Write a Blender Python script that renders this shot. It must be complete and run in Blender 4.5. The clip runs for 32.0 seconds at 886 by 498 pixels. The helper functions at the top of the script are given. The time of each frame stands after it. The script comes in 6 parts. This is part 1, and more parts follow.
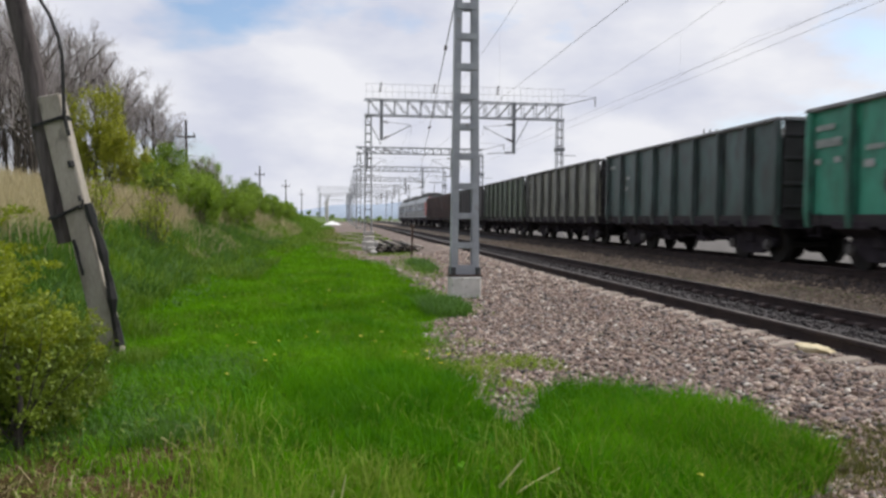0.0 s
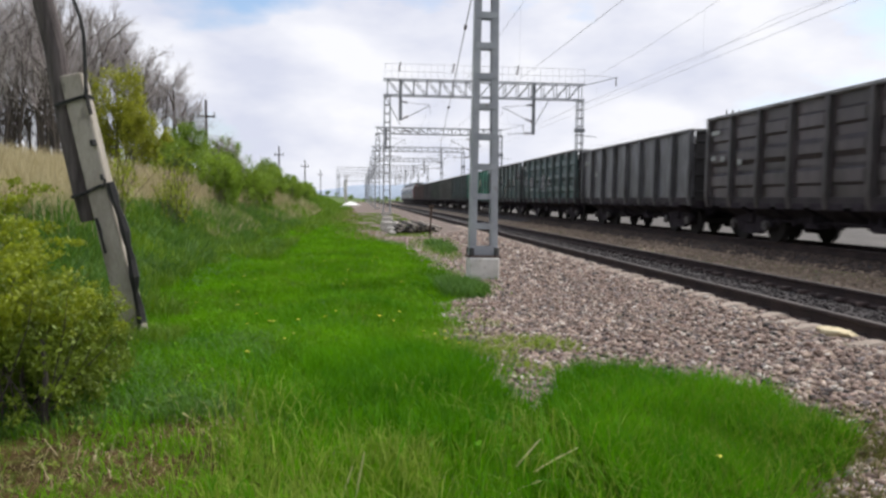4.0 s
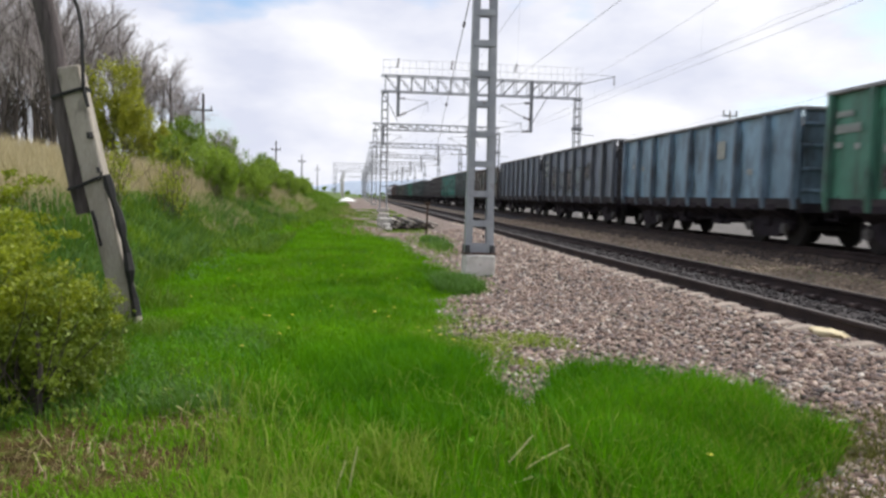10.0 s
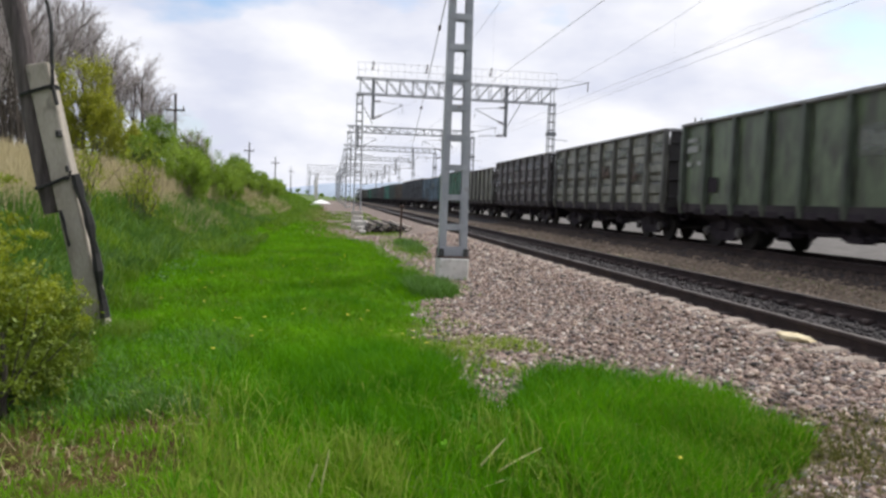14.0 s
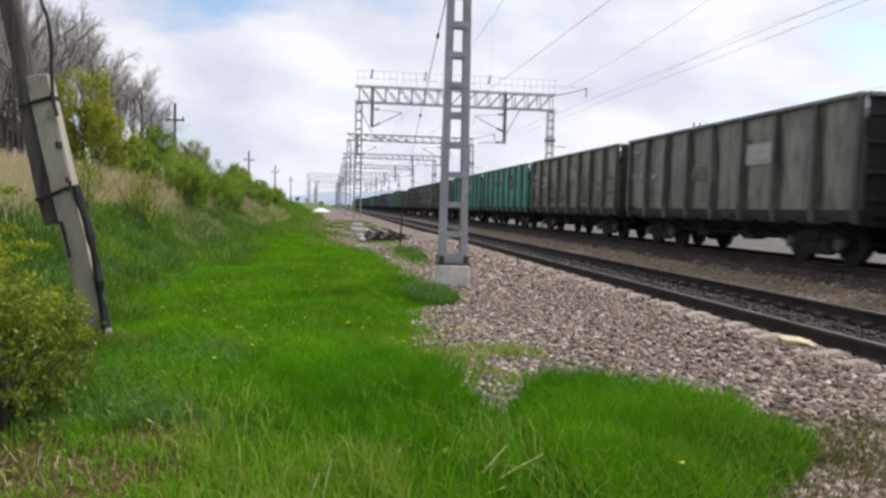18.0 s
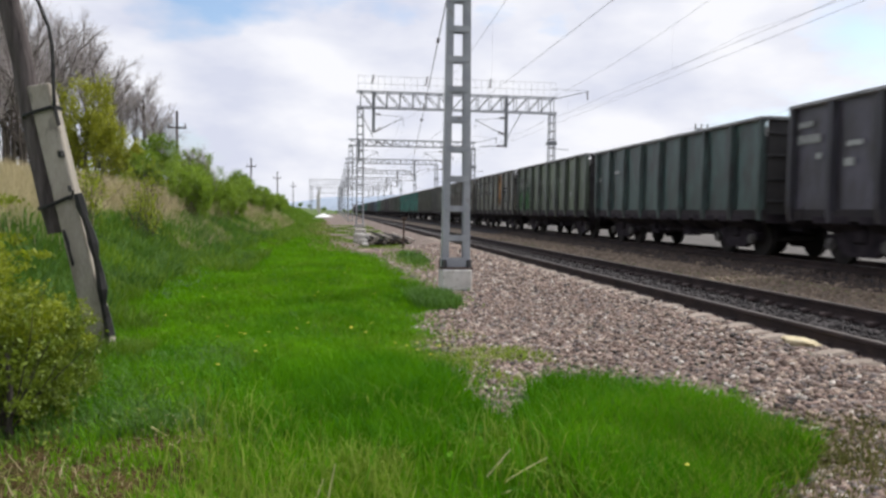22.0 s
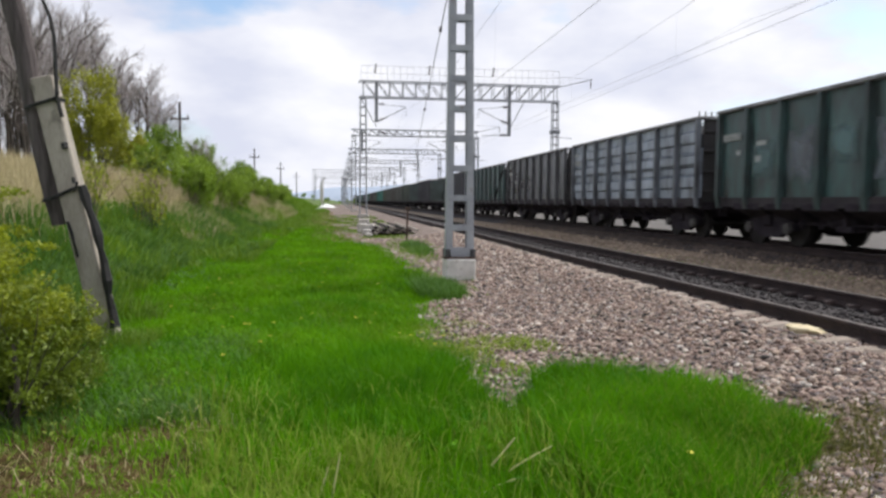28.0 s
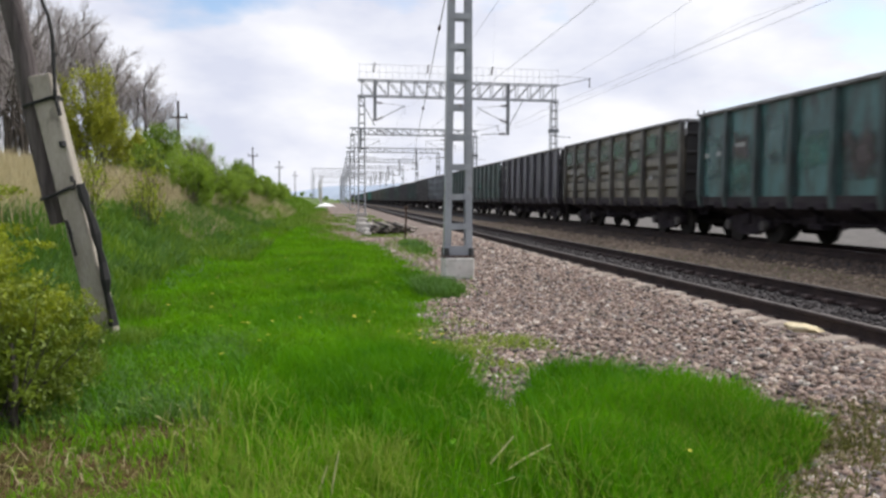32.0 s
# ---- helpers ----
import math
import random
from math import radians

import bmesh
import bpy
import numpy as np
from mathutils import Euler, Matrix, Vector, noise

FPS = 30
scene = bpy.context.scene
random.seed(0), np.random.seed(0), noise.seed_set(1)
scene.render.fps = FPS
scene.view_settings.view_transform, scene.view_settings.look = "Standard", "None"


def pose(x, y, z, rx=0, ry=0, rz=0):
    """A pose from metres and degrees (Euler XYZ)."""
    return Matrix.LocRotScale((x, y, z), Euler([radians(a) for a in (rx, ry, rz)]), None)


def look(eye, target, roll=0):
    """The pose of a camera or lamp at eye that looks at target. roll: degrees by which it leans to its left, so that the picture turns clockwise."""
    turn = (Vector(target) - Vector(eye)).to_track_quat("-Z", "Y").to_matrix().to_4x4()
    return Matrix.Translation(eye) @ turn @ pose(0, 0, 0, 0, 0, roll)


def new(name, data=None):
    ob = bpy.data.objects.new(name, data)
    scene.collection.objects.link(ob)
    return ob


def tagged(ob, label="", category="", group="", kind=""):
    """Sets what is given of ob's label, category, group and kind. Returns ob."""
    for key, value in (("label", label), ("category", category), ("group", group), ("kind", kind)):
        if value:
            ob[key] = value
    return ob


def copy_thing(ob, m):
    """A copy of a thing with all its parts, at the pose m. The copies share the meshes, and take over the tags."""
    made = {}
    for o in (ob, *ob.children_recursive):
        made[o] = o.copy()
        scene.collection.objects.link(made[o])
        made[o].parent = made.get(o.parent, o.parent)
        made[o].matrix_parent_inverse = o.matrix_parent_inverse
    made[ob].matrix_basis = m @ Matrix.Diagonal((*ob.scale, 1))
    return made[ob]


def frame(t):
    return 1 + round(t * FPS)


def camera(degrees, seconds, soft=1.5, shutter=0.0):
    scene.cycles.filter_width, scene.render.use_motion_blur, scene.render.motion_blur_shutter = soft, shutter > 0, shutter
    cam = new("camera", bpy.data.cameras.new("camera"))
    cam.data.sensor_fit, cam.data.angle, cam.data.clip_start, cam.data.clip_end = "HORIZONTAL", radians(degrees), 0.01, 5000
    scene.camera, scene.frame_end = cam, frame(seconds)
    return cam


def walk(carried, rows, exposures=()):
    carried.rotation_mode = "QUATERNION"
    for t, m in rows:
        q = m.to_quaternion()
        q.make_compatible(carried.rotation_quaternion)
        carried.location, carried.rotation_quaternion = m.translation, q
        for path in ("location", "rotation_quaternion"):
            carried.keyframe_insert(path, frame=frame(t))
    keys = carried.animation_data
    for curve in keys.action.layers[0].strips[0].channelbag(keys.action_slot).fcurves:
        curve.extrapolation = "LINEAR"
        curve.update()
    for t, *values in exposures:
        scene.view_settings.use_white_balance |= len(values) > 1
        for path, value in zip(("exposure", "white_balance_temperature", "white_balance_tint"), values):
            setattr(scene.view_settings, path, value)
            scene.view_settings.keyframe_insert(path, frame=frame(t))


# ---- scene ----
# World: x across the tracks, y along them, z up from the rail heads.
cam = camera(61.0, 32.0, soft=2.8, shutter=0.35)
PATH = [
    (0, -0.001, 0.023, 1.128, -7.580, -2.315, -0.404), (0.5, -0.002, 0.022, 1.125, -7.636, -2.631, -0.494),
    (1, -0.001, 0.023, 1.124, -7.563, -3.032, -0.432), (1.5, -0.001, 0.028, 1.123, -7.505, -3.167, -0.440),
    (2, 0.002, 0.032, 1.127, -7.330, -3.358, -0.301), (2.5, 0.002, 0.033, 1.123, -7.237, -3.519, -0.375),
    (3, -0.003, 0.034, 1.124, -6.664, -3.912, -0.427), (3.5, -0.004, 0.027, 1.123, -6.403, -3.748, -0.593),
    (5.5, -0.005, 0.022, 1.119, -5.650, -4.159, -0.617), (6, -0.005, 0.027, 1.119, -5.889, -4.241, -0.585),
    (6.5, -0.004, 0.022, 1.119, -6.104, -4.058, -0.736), (7, -0.005, 0.028, 1.117, -5.908, -4.165, -0.762),
    (7.5, -0.004, 0.022, 1.119, -5.979, -4.175, -1.020), (8, -0.006, 0.018, 1.121, -5.692, -4.471, -1.020),
    (8.5, -0.010, 0.020, 1.117, -5.711, -4.576, -1.120), (9, -0.003, 0.021, 1.118, -5.953, -4.419, -1.242),
    (9.5, -0.004, 0.022, 1.118, -6.297, -4.197, -1.218), (10, -0.002, 0.008, 1.120, -6.422, -4.009, -1.379),
    (10.5, -0.002, 0.019, 1.117, -6.640, -4.413, -1.590), (11, -0.001, 0.011, 1.122, -6.735, -4.265, -1.387),
    (11.5, 0.001, 0.009, 1.120, -6.769, -4.037, -1.189), (12, 0.002, 0.003, 1.120, -6.721, -3.763, -1.272),
    (12.5, -0.002, 0.007, 1.120, -6.929, -3.687, -1.457), (13, 0.000, 0.000, 1.120, -7.057, -3.272, -1.700),
    (13.5, 0.002, -0.005, 1.117, -7.440, -3.836, -1.657), (14, -0.002, 0.004, 1.119, -8.380, -3.693, -1.963),
    (14.5, -0.002, 0.005, 1.120, -8.317, -3.379, -2.067), (16.5, 0.000, 0.002, 1.121, -8.480, -3.325, -1.426),
    (17, -0.003, -0.003, 1.119, -8.464, -3.115, -1.550), (17.5, -0.002, -0.005, 1.121, -8.284, -3.230, -1.580),
    (18, -0.001, -0.005, 1.120, -8.389, -3.153, -1.423), (18.5, 0.003, -0.010, 1.121, -8.190, -3.033, -1.344),
    (19, 0.004, -0.005, 1.122, -8.269, -3.147, -1.311), (19.5, 0.003, -0.003, 1.121, -8.488, -3.139, -1.099),
    (20, 0.004, -0.002, 1.124, -8.472, -3.173, -0.957), (20.5, 0.004, -0.003, 1.119, -8.376, -3.122, -0.688),
    (21, 0.004, 0.004, 1.120, -8.064, -3.108, -0.783), (21.5, 0.002, 0.001, 1.123, -8.100, -3.158, -0.840),
    (22, 0.006, -0.008, 1.121, -8.199, -2.841, -0.735), (22.5, 0.001, -0.014, 1.123, -8.434, -2.735, -0.695),
    (23, 0.003, -0.013, 1.120, -8.851, -2.823, -0.844), (23.5, 0.004, -0.004, 1.120, -8.969, -3.141, -0.993),
    (24, 0.005, -0.005, 1.120, -8.607, -3.243, -0.769), (24.5, 0.005, -0.002, 1.121, -8.517, -3.128, -0.730),
    (25, 0.005, -0.005, 1.120, -8.630, -3.325, -0.706), (25.5, 0.005, -0.008, 1.122, -8.515, -3.311, -0.749),
    (27.5, 0.006, -0.007, 1.119, -8.094, -3.706, -0.595), (28, 0.006, -0.008, 1.120, -7.935, -3.627, -0.409),
    (28.5, 0.009, -0.007, 1.120, -8.128, -3.769, -0.219), (29, 0.007, -0.004, 1.120, -8.197, -3.986, -0.291),
    (29.5, 0.011, 0.003, 1.117, -7.909, -4.214, -0.080), (30, 0.011, 0.004, 1.119, -7.841, -4.125, -0.259),
    (30.5, 0.008, 0.003, 1.121, -7.605, -4.182, -0.270), (31, 0.012, -0.003, 1.117, -7.722, -4.148, -0.119),
    (31.5, 0.008, 0.001, 1.120, -7.953, -3.883, -0.300), (32, 0.006, -0.009, 1.119, -8.041, -3.715, -0.419)]
walk(cam, [(t, pose(x, y, z, 90 + p, r, w)) for t, x, y, z, w, p, r in PATH],
     exposures=[(0, -0.03), (1, 0.01), (2, 0.06), (3, 0.12), (6, 0.15), (9, 0.20), (10, 0.20), (14, 0.18), (17, 0.15), (21, 0.14), (23, 0.11), (25, 0.13), (28, 0.18), (30, 0.20), (32, 0.18)])

TAU = 2 * math.pi
rng = np.random.default_rng(7)

# ---- light ----
SUN_EL, SUN_AZ = radians(52), radians(62)      # azimuth from +y towards +x
world = bpy.data.worlds.new("sky")
scene.world = world
world.use_nodes = True
wn, wl = world.node_tree.nodes, world.node_tree.links
bg = wn["Background"]
sky = wn.new("ShaderNodeTexSky")
sky.sky_type, sky.sun_disc = "NISHITA", False
sky.sun_elevation, sky.sun_rotation = SUN_EL, SUN_AZ
sky.air_density, sky.dust_density, sky.ozone_density = 1.0, 1.2, 1.5
wc = wn.new("ShaderNodeTexCoord")
wm = wn.new("ShaderNodeMapping")
wm.inputs["Location"].default_value = (0.35, 0.2, -0.12)
wm.inputs["Rotation"].default_value = (0, 0, radians(-7))
wm.inputs["Scale"].default_value = (1.0, 1.0, 2.3)
wl.new(wc.outputs["Generated"], wm.inputs["Vector"])
cn = wn.new("ShaderNodeTexNoise")
cn.inputs["Scale"].default_value, cn.inputs["Detail"].default_value, cn.inputs["Roughness"].default_value = 2.6, 7, 0.52
wl.new(wm.outputs["Vector"], cn.inputs["Vector"])
cr = wn.new("ShaderNodeValToRGB")              # cover: where the cloud is open to the blue
cr.color_ramp.elements[0].position, cr.color_ramp.elements[1].position = 0.365, 0.46
cr.color_ramp.elements[0].color = (0.0, 0.0, 0.0, 1)
wl.new(cn.outputs["Fac"], cr.inputs["Fac"])
cn2 = wn.new("ShaderNodeTexNoise")
cn2.inputs["Scale"].default_value, cn2.inputs["Detail"].default_value = 5.0, 6
wl.new(wm.outputs["Vector"], cn2.inputs["Vector"])
cc = wn.new("ShaderNodeValToRGB")              # grey bellies and white tops
cc.color_ramp.elements[0].position, cc.color_ramp.elements[1].position = 0.36, 0.62
cc.color_ramp.elements[0].color, cc.color_ramp.elements[1].color = (4.3, 4.48, 5.3, 1), (5.9, 5.93, 6.25, 1)
wl.new(cn2.outputs["Fac"], cc.inputs["Fac"])
wx = wn.new("ShaderNodeMix")
wx.data_type = "RGBA"
wl.new(cr.outputs["Color"], wx.inputs["Factor"])
wl.new(sky.outputs["Color"], wx.inputs["A"])
wl.new(cc.outputs["Color"], wx.inputs["B"])
wl.new(wx.outputs["Result"], bg.inputs["Color"])
bg.inputs["Strength"].default_value = 0.15

sun = new("sun", bpy.data.lights.new("sun", "SUN"))
sun.data.energy, sun.data.angle, sun.data.color = 3.5, radians(12), (1.0, 0.96, 0.9)
sun.matrix_world = look((0, 0, 0), (-math.sin(SUN_AZ) * math.cos(SUN_EL), -math.cos(SUN_AZ) * math.cos(SUN_EL), -math.sin(SUN_EL)))


# ---- materials ----
def mat(name, dark, light, rough=0.8, scale=4.0, fine=40.0, bump=0.2, metal=0.0, stretch=(1, 1, 1), island=0.0, obj=0.0, dirt=None, dirt_at=(0.5, 0.65), spec=0.5, sheen=None, trans=0.0):
    """Two scales of noise between two colours; island / obj: brightness that changes from piece to piece."""
    m = bpy.data.materials.new(name)
    m.use_nodes = True
    n, l = m.node_tree.nodes, m.node_tree.links
    b = n["Principled BSDF"]
    tc, mp = n.new("ShaderNodeTexCoord"), n.new("ShaderNodeMapping")
    mp.inputs["Scale"].default_value = stretch
    l.new(tc.outputs["Object"], mp.inputs["Vector"])
    oi = n.new("ShaderNodeObjectInfo")
    om = n.new("ShaderNodeVectorMath")
    om.operation = "SCALE"
    om.inputs[0].default_value = (37, 19, 53)
    l.new(oi.outputs["Random"], om.inputs["Scale"])
    l.new(om.outputs["Vector"], mp.inputs["Location"])
    a, c = n.new("ShaderNodeTexNoise"), n.new("ShaderNodeTexNoise")
    a.inputs["Scale"].default_value, a.inputs["Detail"].default_value = scale, 5
    c.inputs["Scale"].default_value, c.inputs["Detail"].default_value = fine, 4
    l.new(mp.outputs["Vector"], a.inputs["Vector"])
    l.new(mp.outputs["Vector"], c.inputs["Vector"])
    ad = n.new("ShaderNodeMath")
    ad.operation = "MULTIPLY_ADD"
    l.new(c.outputs["Fac"], ad.inputs[0])
    ad.inputs[1].default_value = 0.45
    l.new(a.outputs["Fac"], ad.inputs[2])
    last = ad.outputs[0]
    for wgt, src in ((island, "geo"), (obj, "obj")):
        if wgt:
            if src == "geo":
                out = n.new("ShaderNodeNewGeometry").outputs["Random Per Island"]
            else:
                out = oi.outputs["Random"]
            k = n.new("ShaderNodeMath")
            k.operation = "MULTIPLY_ADD"
            l.new(out, k.inputs[0])
            k.inputs[1].default_value = wgt
            l.new(last, k.inputs[2])
            last = k.outputs[0]
    mid = 0.72 + 0.5 * (island + obj)
    span = 0.2 + 0.45 * (island + obj)
    r = n.new("ShaderNodeMapRange")
    r.inputs["From Min"].default_value, r.inputs["From Max"].default_value = mid - span, mid + span
    l.new(last, r.inputs["Value"])
    x = n.new("ShaderNodeMix")
    x.data_type = "RGBA"
    x.inputs["A"].default_value, x.inputs["B"].default_value = (*dark, 1), (*light, 1)
    l.new(r.outputs["Result"], x.inputs["Factor"])
    colour = x.outputs["Result"]
    if dirt:
        e = n.new("ShaderNodeTexNoise")
        e.inputs["Scale"].default_value, e.inputs["Detail"].default_value = scale * 2.3, 6
        l.new(mp.outputs["Vector"], e.inputs["Vector"])
        er = n.new("ShaderNodeMapRange")
        er.inputs["From Min"].default_value, er.inputs["From Max"].default_value = dirt_at
        l.new(e.outputs["Fac"], er.inputs["Value"])
        y = n.new("ShaderNodeMix")
        y.data_type = "RGBA"
        l.new(er.outputs["Result"], y.inputs["Factor"])
        l.new(colour, y.inputs["A"])
        y.inputs["B"].default_value = (*dirt, 1)
        colour = y.outputs["Result"]
    l.new(colour, b.inputs["Base Color"])
    b.inputs["Roughness"].default_value, b.inputs["Metallic"].default_value = rough, metal
    b.inputs["Specular IOR Level"].default_value = spec
    if bump:
        bp = n.new("ShaderNodeBump")
        bp.inputs["Strength"].default_value, bp.inputs["Distance"].default_value = bump, 0.02
        l.new(c.outputs["Fac"], bp.inputs["Height"])
        l.new(bp.outputs["Normal"], b.inputs["Normal"])
    if trans:
        tr, sh = n.new("ShaderNodeBsdfTranslucent"), n.new("ShaderNodeMixShader")
        l.new(colour, tr.inputs["Color"])
        sh.inputs["Fac"].default_value = trans
        l.new(b.outputs["BSDF"], sh.inputs[1])
        l.new(tr.outputs["BSDF"], sh.inputs[2])
        l.new(sh.outputs["Shader"], n["Material Output"].inputs["Surface"])
    return m


M_GROUND = mat("turf_soil", (0.04, 0.075, 0.008), (0.09, 0.15, 0.018), 1.0, 0.7, 30, 0.5, dirt=(0.13, 0.11, 0.06), dirt_at=(0.55, 0.72))
M_GRAVEL = mat("gravel_bed", (0.09, 0.067, 0.057), (0.23, 0.172, 0.148), 0.95, 3.0, 26, 1.0, dirt=(0.07, 0.08, 0.03), dirt_at=(0.55, 0.72))
M_YARD = mat("yard_gravel", (0.05, 0.045, 0.041), (0.115, 0.104, 0.095), 0.95, 1.2, 22, 0.8)
M_BROWN = mat("brown_gravel", (0.12, 0.09, 0.062), (0.28, 0.215, 0.155), 0.95, 1.2, 24, 0.9, dirt=(0.1, 0.12, 0.03), dirt_at=(0.6, 0.75))
M_DARKBED = mat("oily_ballast", (0.012, 0.009, 0.01), (0.038, 0.03, 0.031), 0.95, 4.0, 24, 1.0)


def stone_mat(name, island):
    """Broken stone of mixed colour: each piece takes its own."""
    m = mat(name, (0.45, 0.45, 0.45), (0.9, 0.9, 0.9), 0.85, 9, 70, 0.4)
    n, l = m.node_tree.nodes, m.node_tree.links
    ramp = n.new("ShaderNodeValToRGB")
    ramp.color_ramp.interpolation = "CONSTANT"
    for at, col in ((0.1, (0.22, 0.15, 0.12)), (0.28, (0.34, 0.236, 0.19)), (0.48, (0.43, 0.318, 0.262)), (0.64, (0.26, 0.215, 0.205)), (0.76, (0.505, 0.385, 0.298)), (0.86, (0.63, 0.515, 0.43)), (0.95, (0.78, 0.71, 0.62))):
        e = ramp.color_ramp.elements.new(at)
        e.color = (*col, 1)
    ramp.color_ramp.elements[0].color = (0.055, 0.046, 0.042, 1)
    src = n.new("ShaderNodeNewGeometry").outputs["Random Per Island"] if island else n.new("ShaderNodeObjectInfo").outputs["Random"]
    l.new(src, ramp.inputs["Fac"])
    x = n.new("ShaderNodeMix")
    x.data_type, x.blend_type = "RGBA", "MULTIPLY"
    x.inputs["Factor"].default_value = 1.0
    b = n["Principled BSDF"]
    l.new(b.inputs["Base Color"].links[0].from_socket, x.inputs["A"])
    l.new(ramp.outputs["Color"], x.inputs["B"])
    l.new(x.outputs["Result"], b.inputs["Base Color"])
    return m


M_STONE, M_STONE_ONE = stone_mat("ballast_stone", True), stone_mat("ballast_stone_single", False)
M_DARKSTONE = mat("oily_stone", (0.008, 0.0065, 0.0068), (0.046, 0.037, 0.037), 0.85, 8, 60, 0.3, island=1.0)
M_GRASS = mat("grass_blade", (0.04, 0.14, 0.001), (0.195, 0.45, 0.005), 0.7, 0.8, 4, 0, island=0.3, trans=0.4, spec=0.15, dirt=(0.13, 0.25, 0.01), dirt_at=(0.52, 0.7))
M_LUSH = mat("lush_grass_blade", (0.028, 0.125, 0.001), (0.145, 0.385, 0.004), 0.65, 0.8, 4, 0, island=0.3, trans=0.4, spec=0.15, dirt=(0.05, 0.2, 0.002), dirt_at=(0.52, 0.7))
M_BANKGRASS = mat("bank_grass_blade", (0.055, 0.12, 0.006), (0.21, 0.35, 0.018), 0.7, 0.5, 4, 0, island=0.3, trans=0.35)
M_DRY = mat("dead_grass_blade", (0.31, 0.245, 0.125), (0.64, 0.55, 0.34), 0.8, 1.0, 5, 0, island=0.4, trans=0.3)
M_LEAF = mat("shrub_leaf", (0.05, 0.085, 0.008), (0.25, 0.335, 0.026), 0.6, 0.9, 5, 0, island=0.4, trans=0.35)
M_SLOPE = mat("slope_herb_blade", (0.04, 0.105, 0.014), (0.13, 0.27, 0.035), 0.7, 0.5, 4, 0, island=0.3, trans=0.35)
M_LEAFY = mat("young_yellow_leaf", (0.1, 0.14, 0.008), (0.38, 0.44, 0.02), 0.6, 0.8, 5, 0, island=0.4, trans=0.4)
M_LEAFG = mat("young_green_leaf", (0.09, 0.165, 0.009), (0.31, 0.45, 0.04), 0.6, 0.4, 4, 0, island=0.4, trans=0.4)
M_STALK = mat("dry_stalk_skin", (0.42, 0.4, 0.17), (0.62, 0.58, 0.29), 0.7, 3, 30, 0, spec=0.2)
M_RIM = mat("olive_brown_weed", (0.075, 0.08, 0.02), (0.2, 0.2, 0.055), 0.8, 0.9, 5, 0, island=0.4, trans=0.3, spec=0.1)
M_STRAW = mat("flattened_straw", (0.17, 0.135, 0.055), (0.42, 0.345, 0.17), 0.85, 1.0, 5, 0, island=0.4, trans=0.25)
M_LEAFO = mat("budding_olive_leaf", (0.15, 0.165, 0.012), (0.46, 0.48, 0.035), 0.6, 0.8, 5, 0, island=0.4, trans=0.35)
M_YGRASS = mat("pale_yellow_grass_blade", (0.11, 0.19, 0.012), (0.34, 0.44, 0.065), 0.7, 0.8, 4, 0, island=0.3, trans=0.4, spec=0.2)
# the haze over the far hills is put into this pale blue
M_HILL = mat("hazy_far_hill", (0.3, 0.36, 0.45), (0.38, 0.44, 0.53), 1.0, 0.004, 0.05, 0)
M_SOIL = mat("leaf_litter_soil", (0.026, 0.018, 0.006), (0.085, 0.058, 0.024), 1.0, 2.5, 30, 0.9, dirt=(0.06, 0.07, 0.015), dirt_at=(0.5, 0.65), spec=0.05)
M_TWIG = mat("grey_twig", (0.24, 0.21, 0.205), (0.46, 0.41, 0.4), 0.9, 2, 20, 0.2)
M_BARK = mat("bark", (0.035, 0.028, 0.025), (0.11, 0.09, 0.078), 0.95, 3, 30, 0.6, stretch=(1, 1, 0.3))
M_PETAL = mat("yellow_petal", (0.8, 0.68, 0.03), (0.9, 0.82, 0.1), 0.6, 8, 40, 0.1)
M_STEEL = mat("galvanised_paint", (0.27, 0.28, 0.31), (0.4, 0.41, 0.44), 0.55, 1.6, 22, 0.06, metal=0.0, dirt=(0.2, 0.17, 0.15), dirt_at=(0.62, 0.8))
M_STEELD = mat("dull_grey_steel", (0.15, 0.155, 0.17), (0.25, 0.26, 0.275), 0.6, 1.2, 20, 0.05)
M_CONCRETE = mat("pale_concrete", (0.42, 0.39, 0.36), (0.6, 0.57, 0.53), 0.9, 3, 35, 0.3, dirt=(0.25, 0.2, 0.16), dirt_at=(0.62, 0.8))
M_POST = mat("weathered_concrete", (0.25, 0.22, 0.18), (0.4, 0.36, 0.31), 0.92, 4, 45, 0.4, stretch=(1, 1, 0.35), dirt=(0.1, 0.09, 0.08), dirt_at=(0.62, 0.78))
M_OLDWOOD = mat("weathered_wood", (0.04, 0.032, 0.032), (0.12, 0.1, 0.098), 0.95, 6, 50, 0.7, stretch=(2, 2, 0.12))
M_TAR = mat("black_wire", (0.008, 0.008, 0.008), (0.022, 0.02, 0.02), 0.7, 10, 60, 0.2)
M_RAIL = mat("rusty_rail_side", (0.015, 0.009, 0.009), (0.045, 0.028, 0.025), 0.9, 3, 30, 0.3)
M_HEAD = mat("worn_rail_head", (0.05, 0.04, 0.036), (0.12, 0.1, 0.09), 0.55, 3, 30, 0.05, metal=0.3)
M_SLEEPER = mat("oily_sleeper", (0.02, 0.018, 0.018), (0.06, 0.055, 0.052), 0.9, 5, 40, 0.3, obj=0.3)
M_SLEEPEND = mat("dusty_sleeper_end", (0.22, 0.18, 0.145), (0.36, 0.3, 0.25), 0.9, 5, 40, 0.4, obj=0.4)
M_TIMBER = mat("tarred_timber", (0.02, 0.017, 0.015), (0.07, 0.058, 0.05), 0.9, 4, 40, 0.4)
M_UNDER0 = mat("dark_greased_steel", (0.03, 0.03, 0.032), (0.08, 0.08, 0.085), 0.7, 4, 40, 0.2)
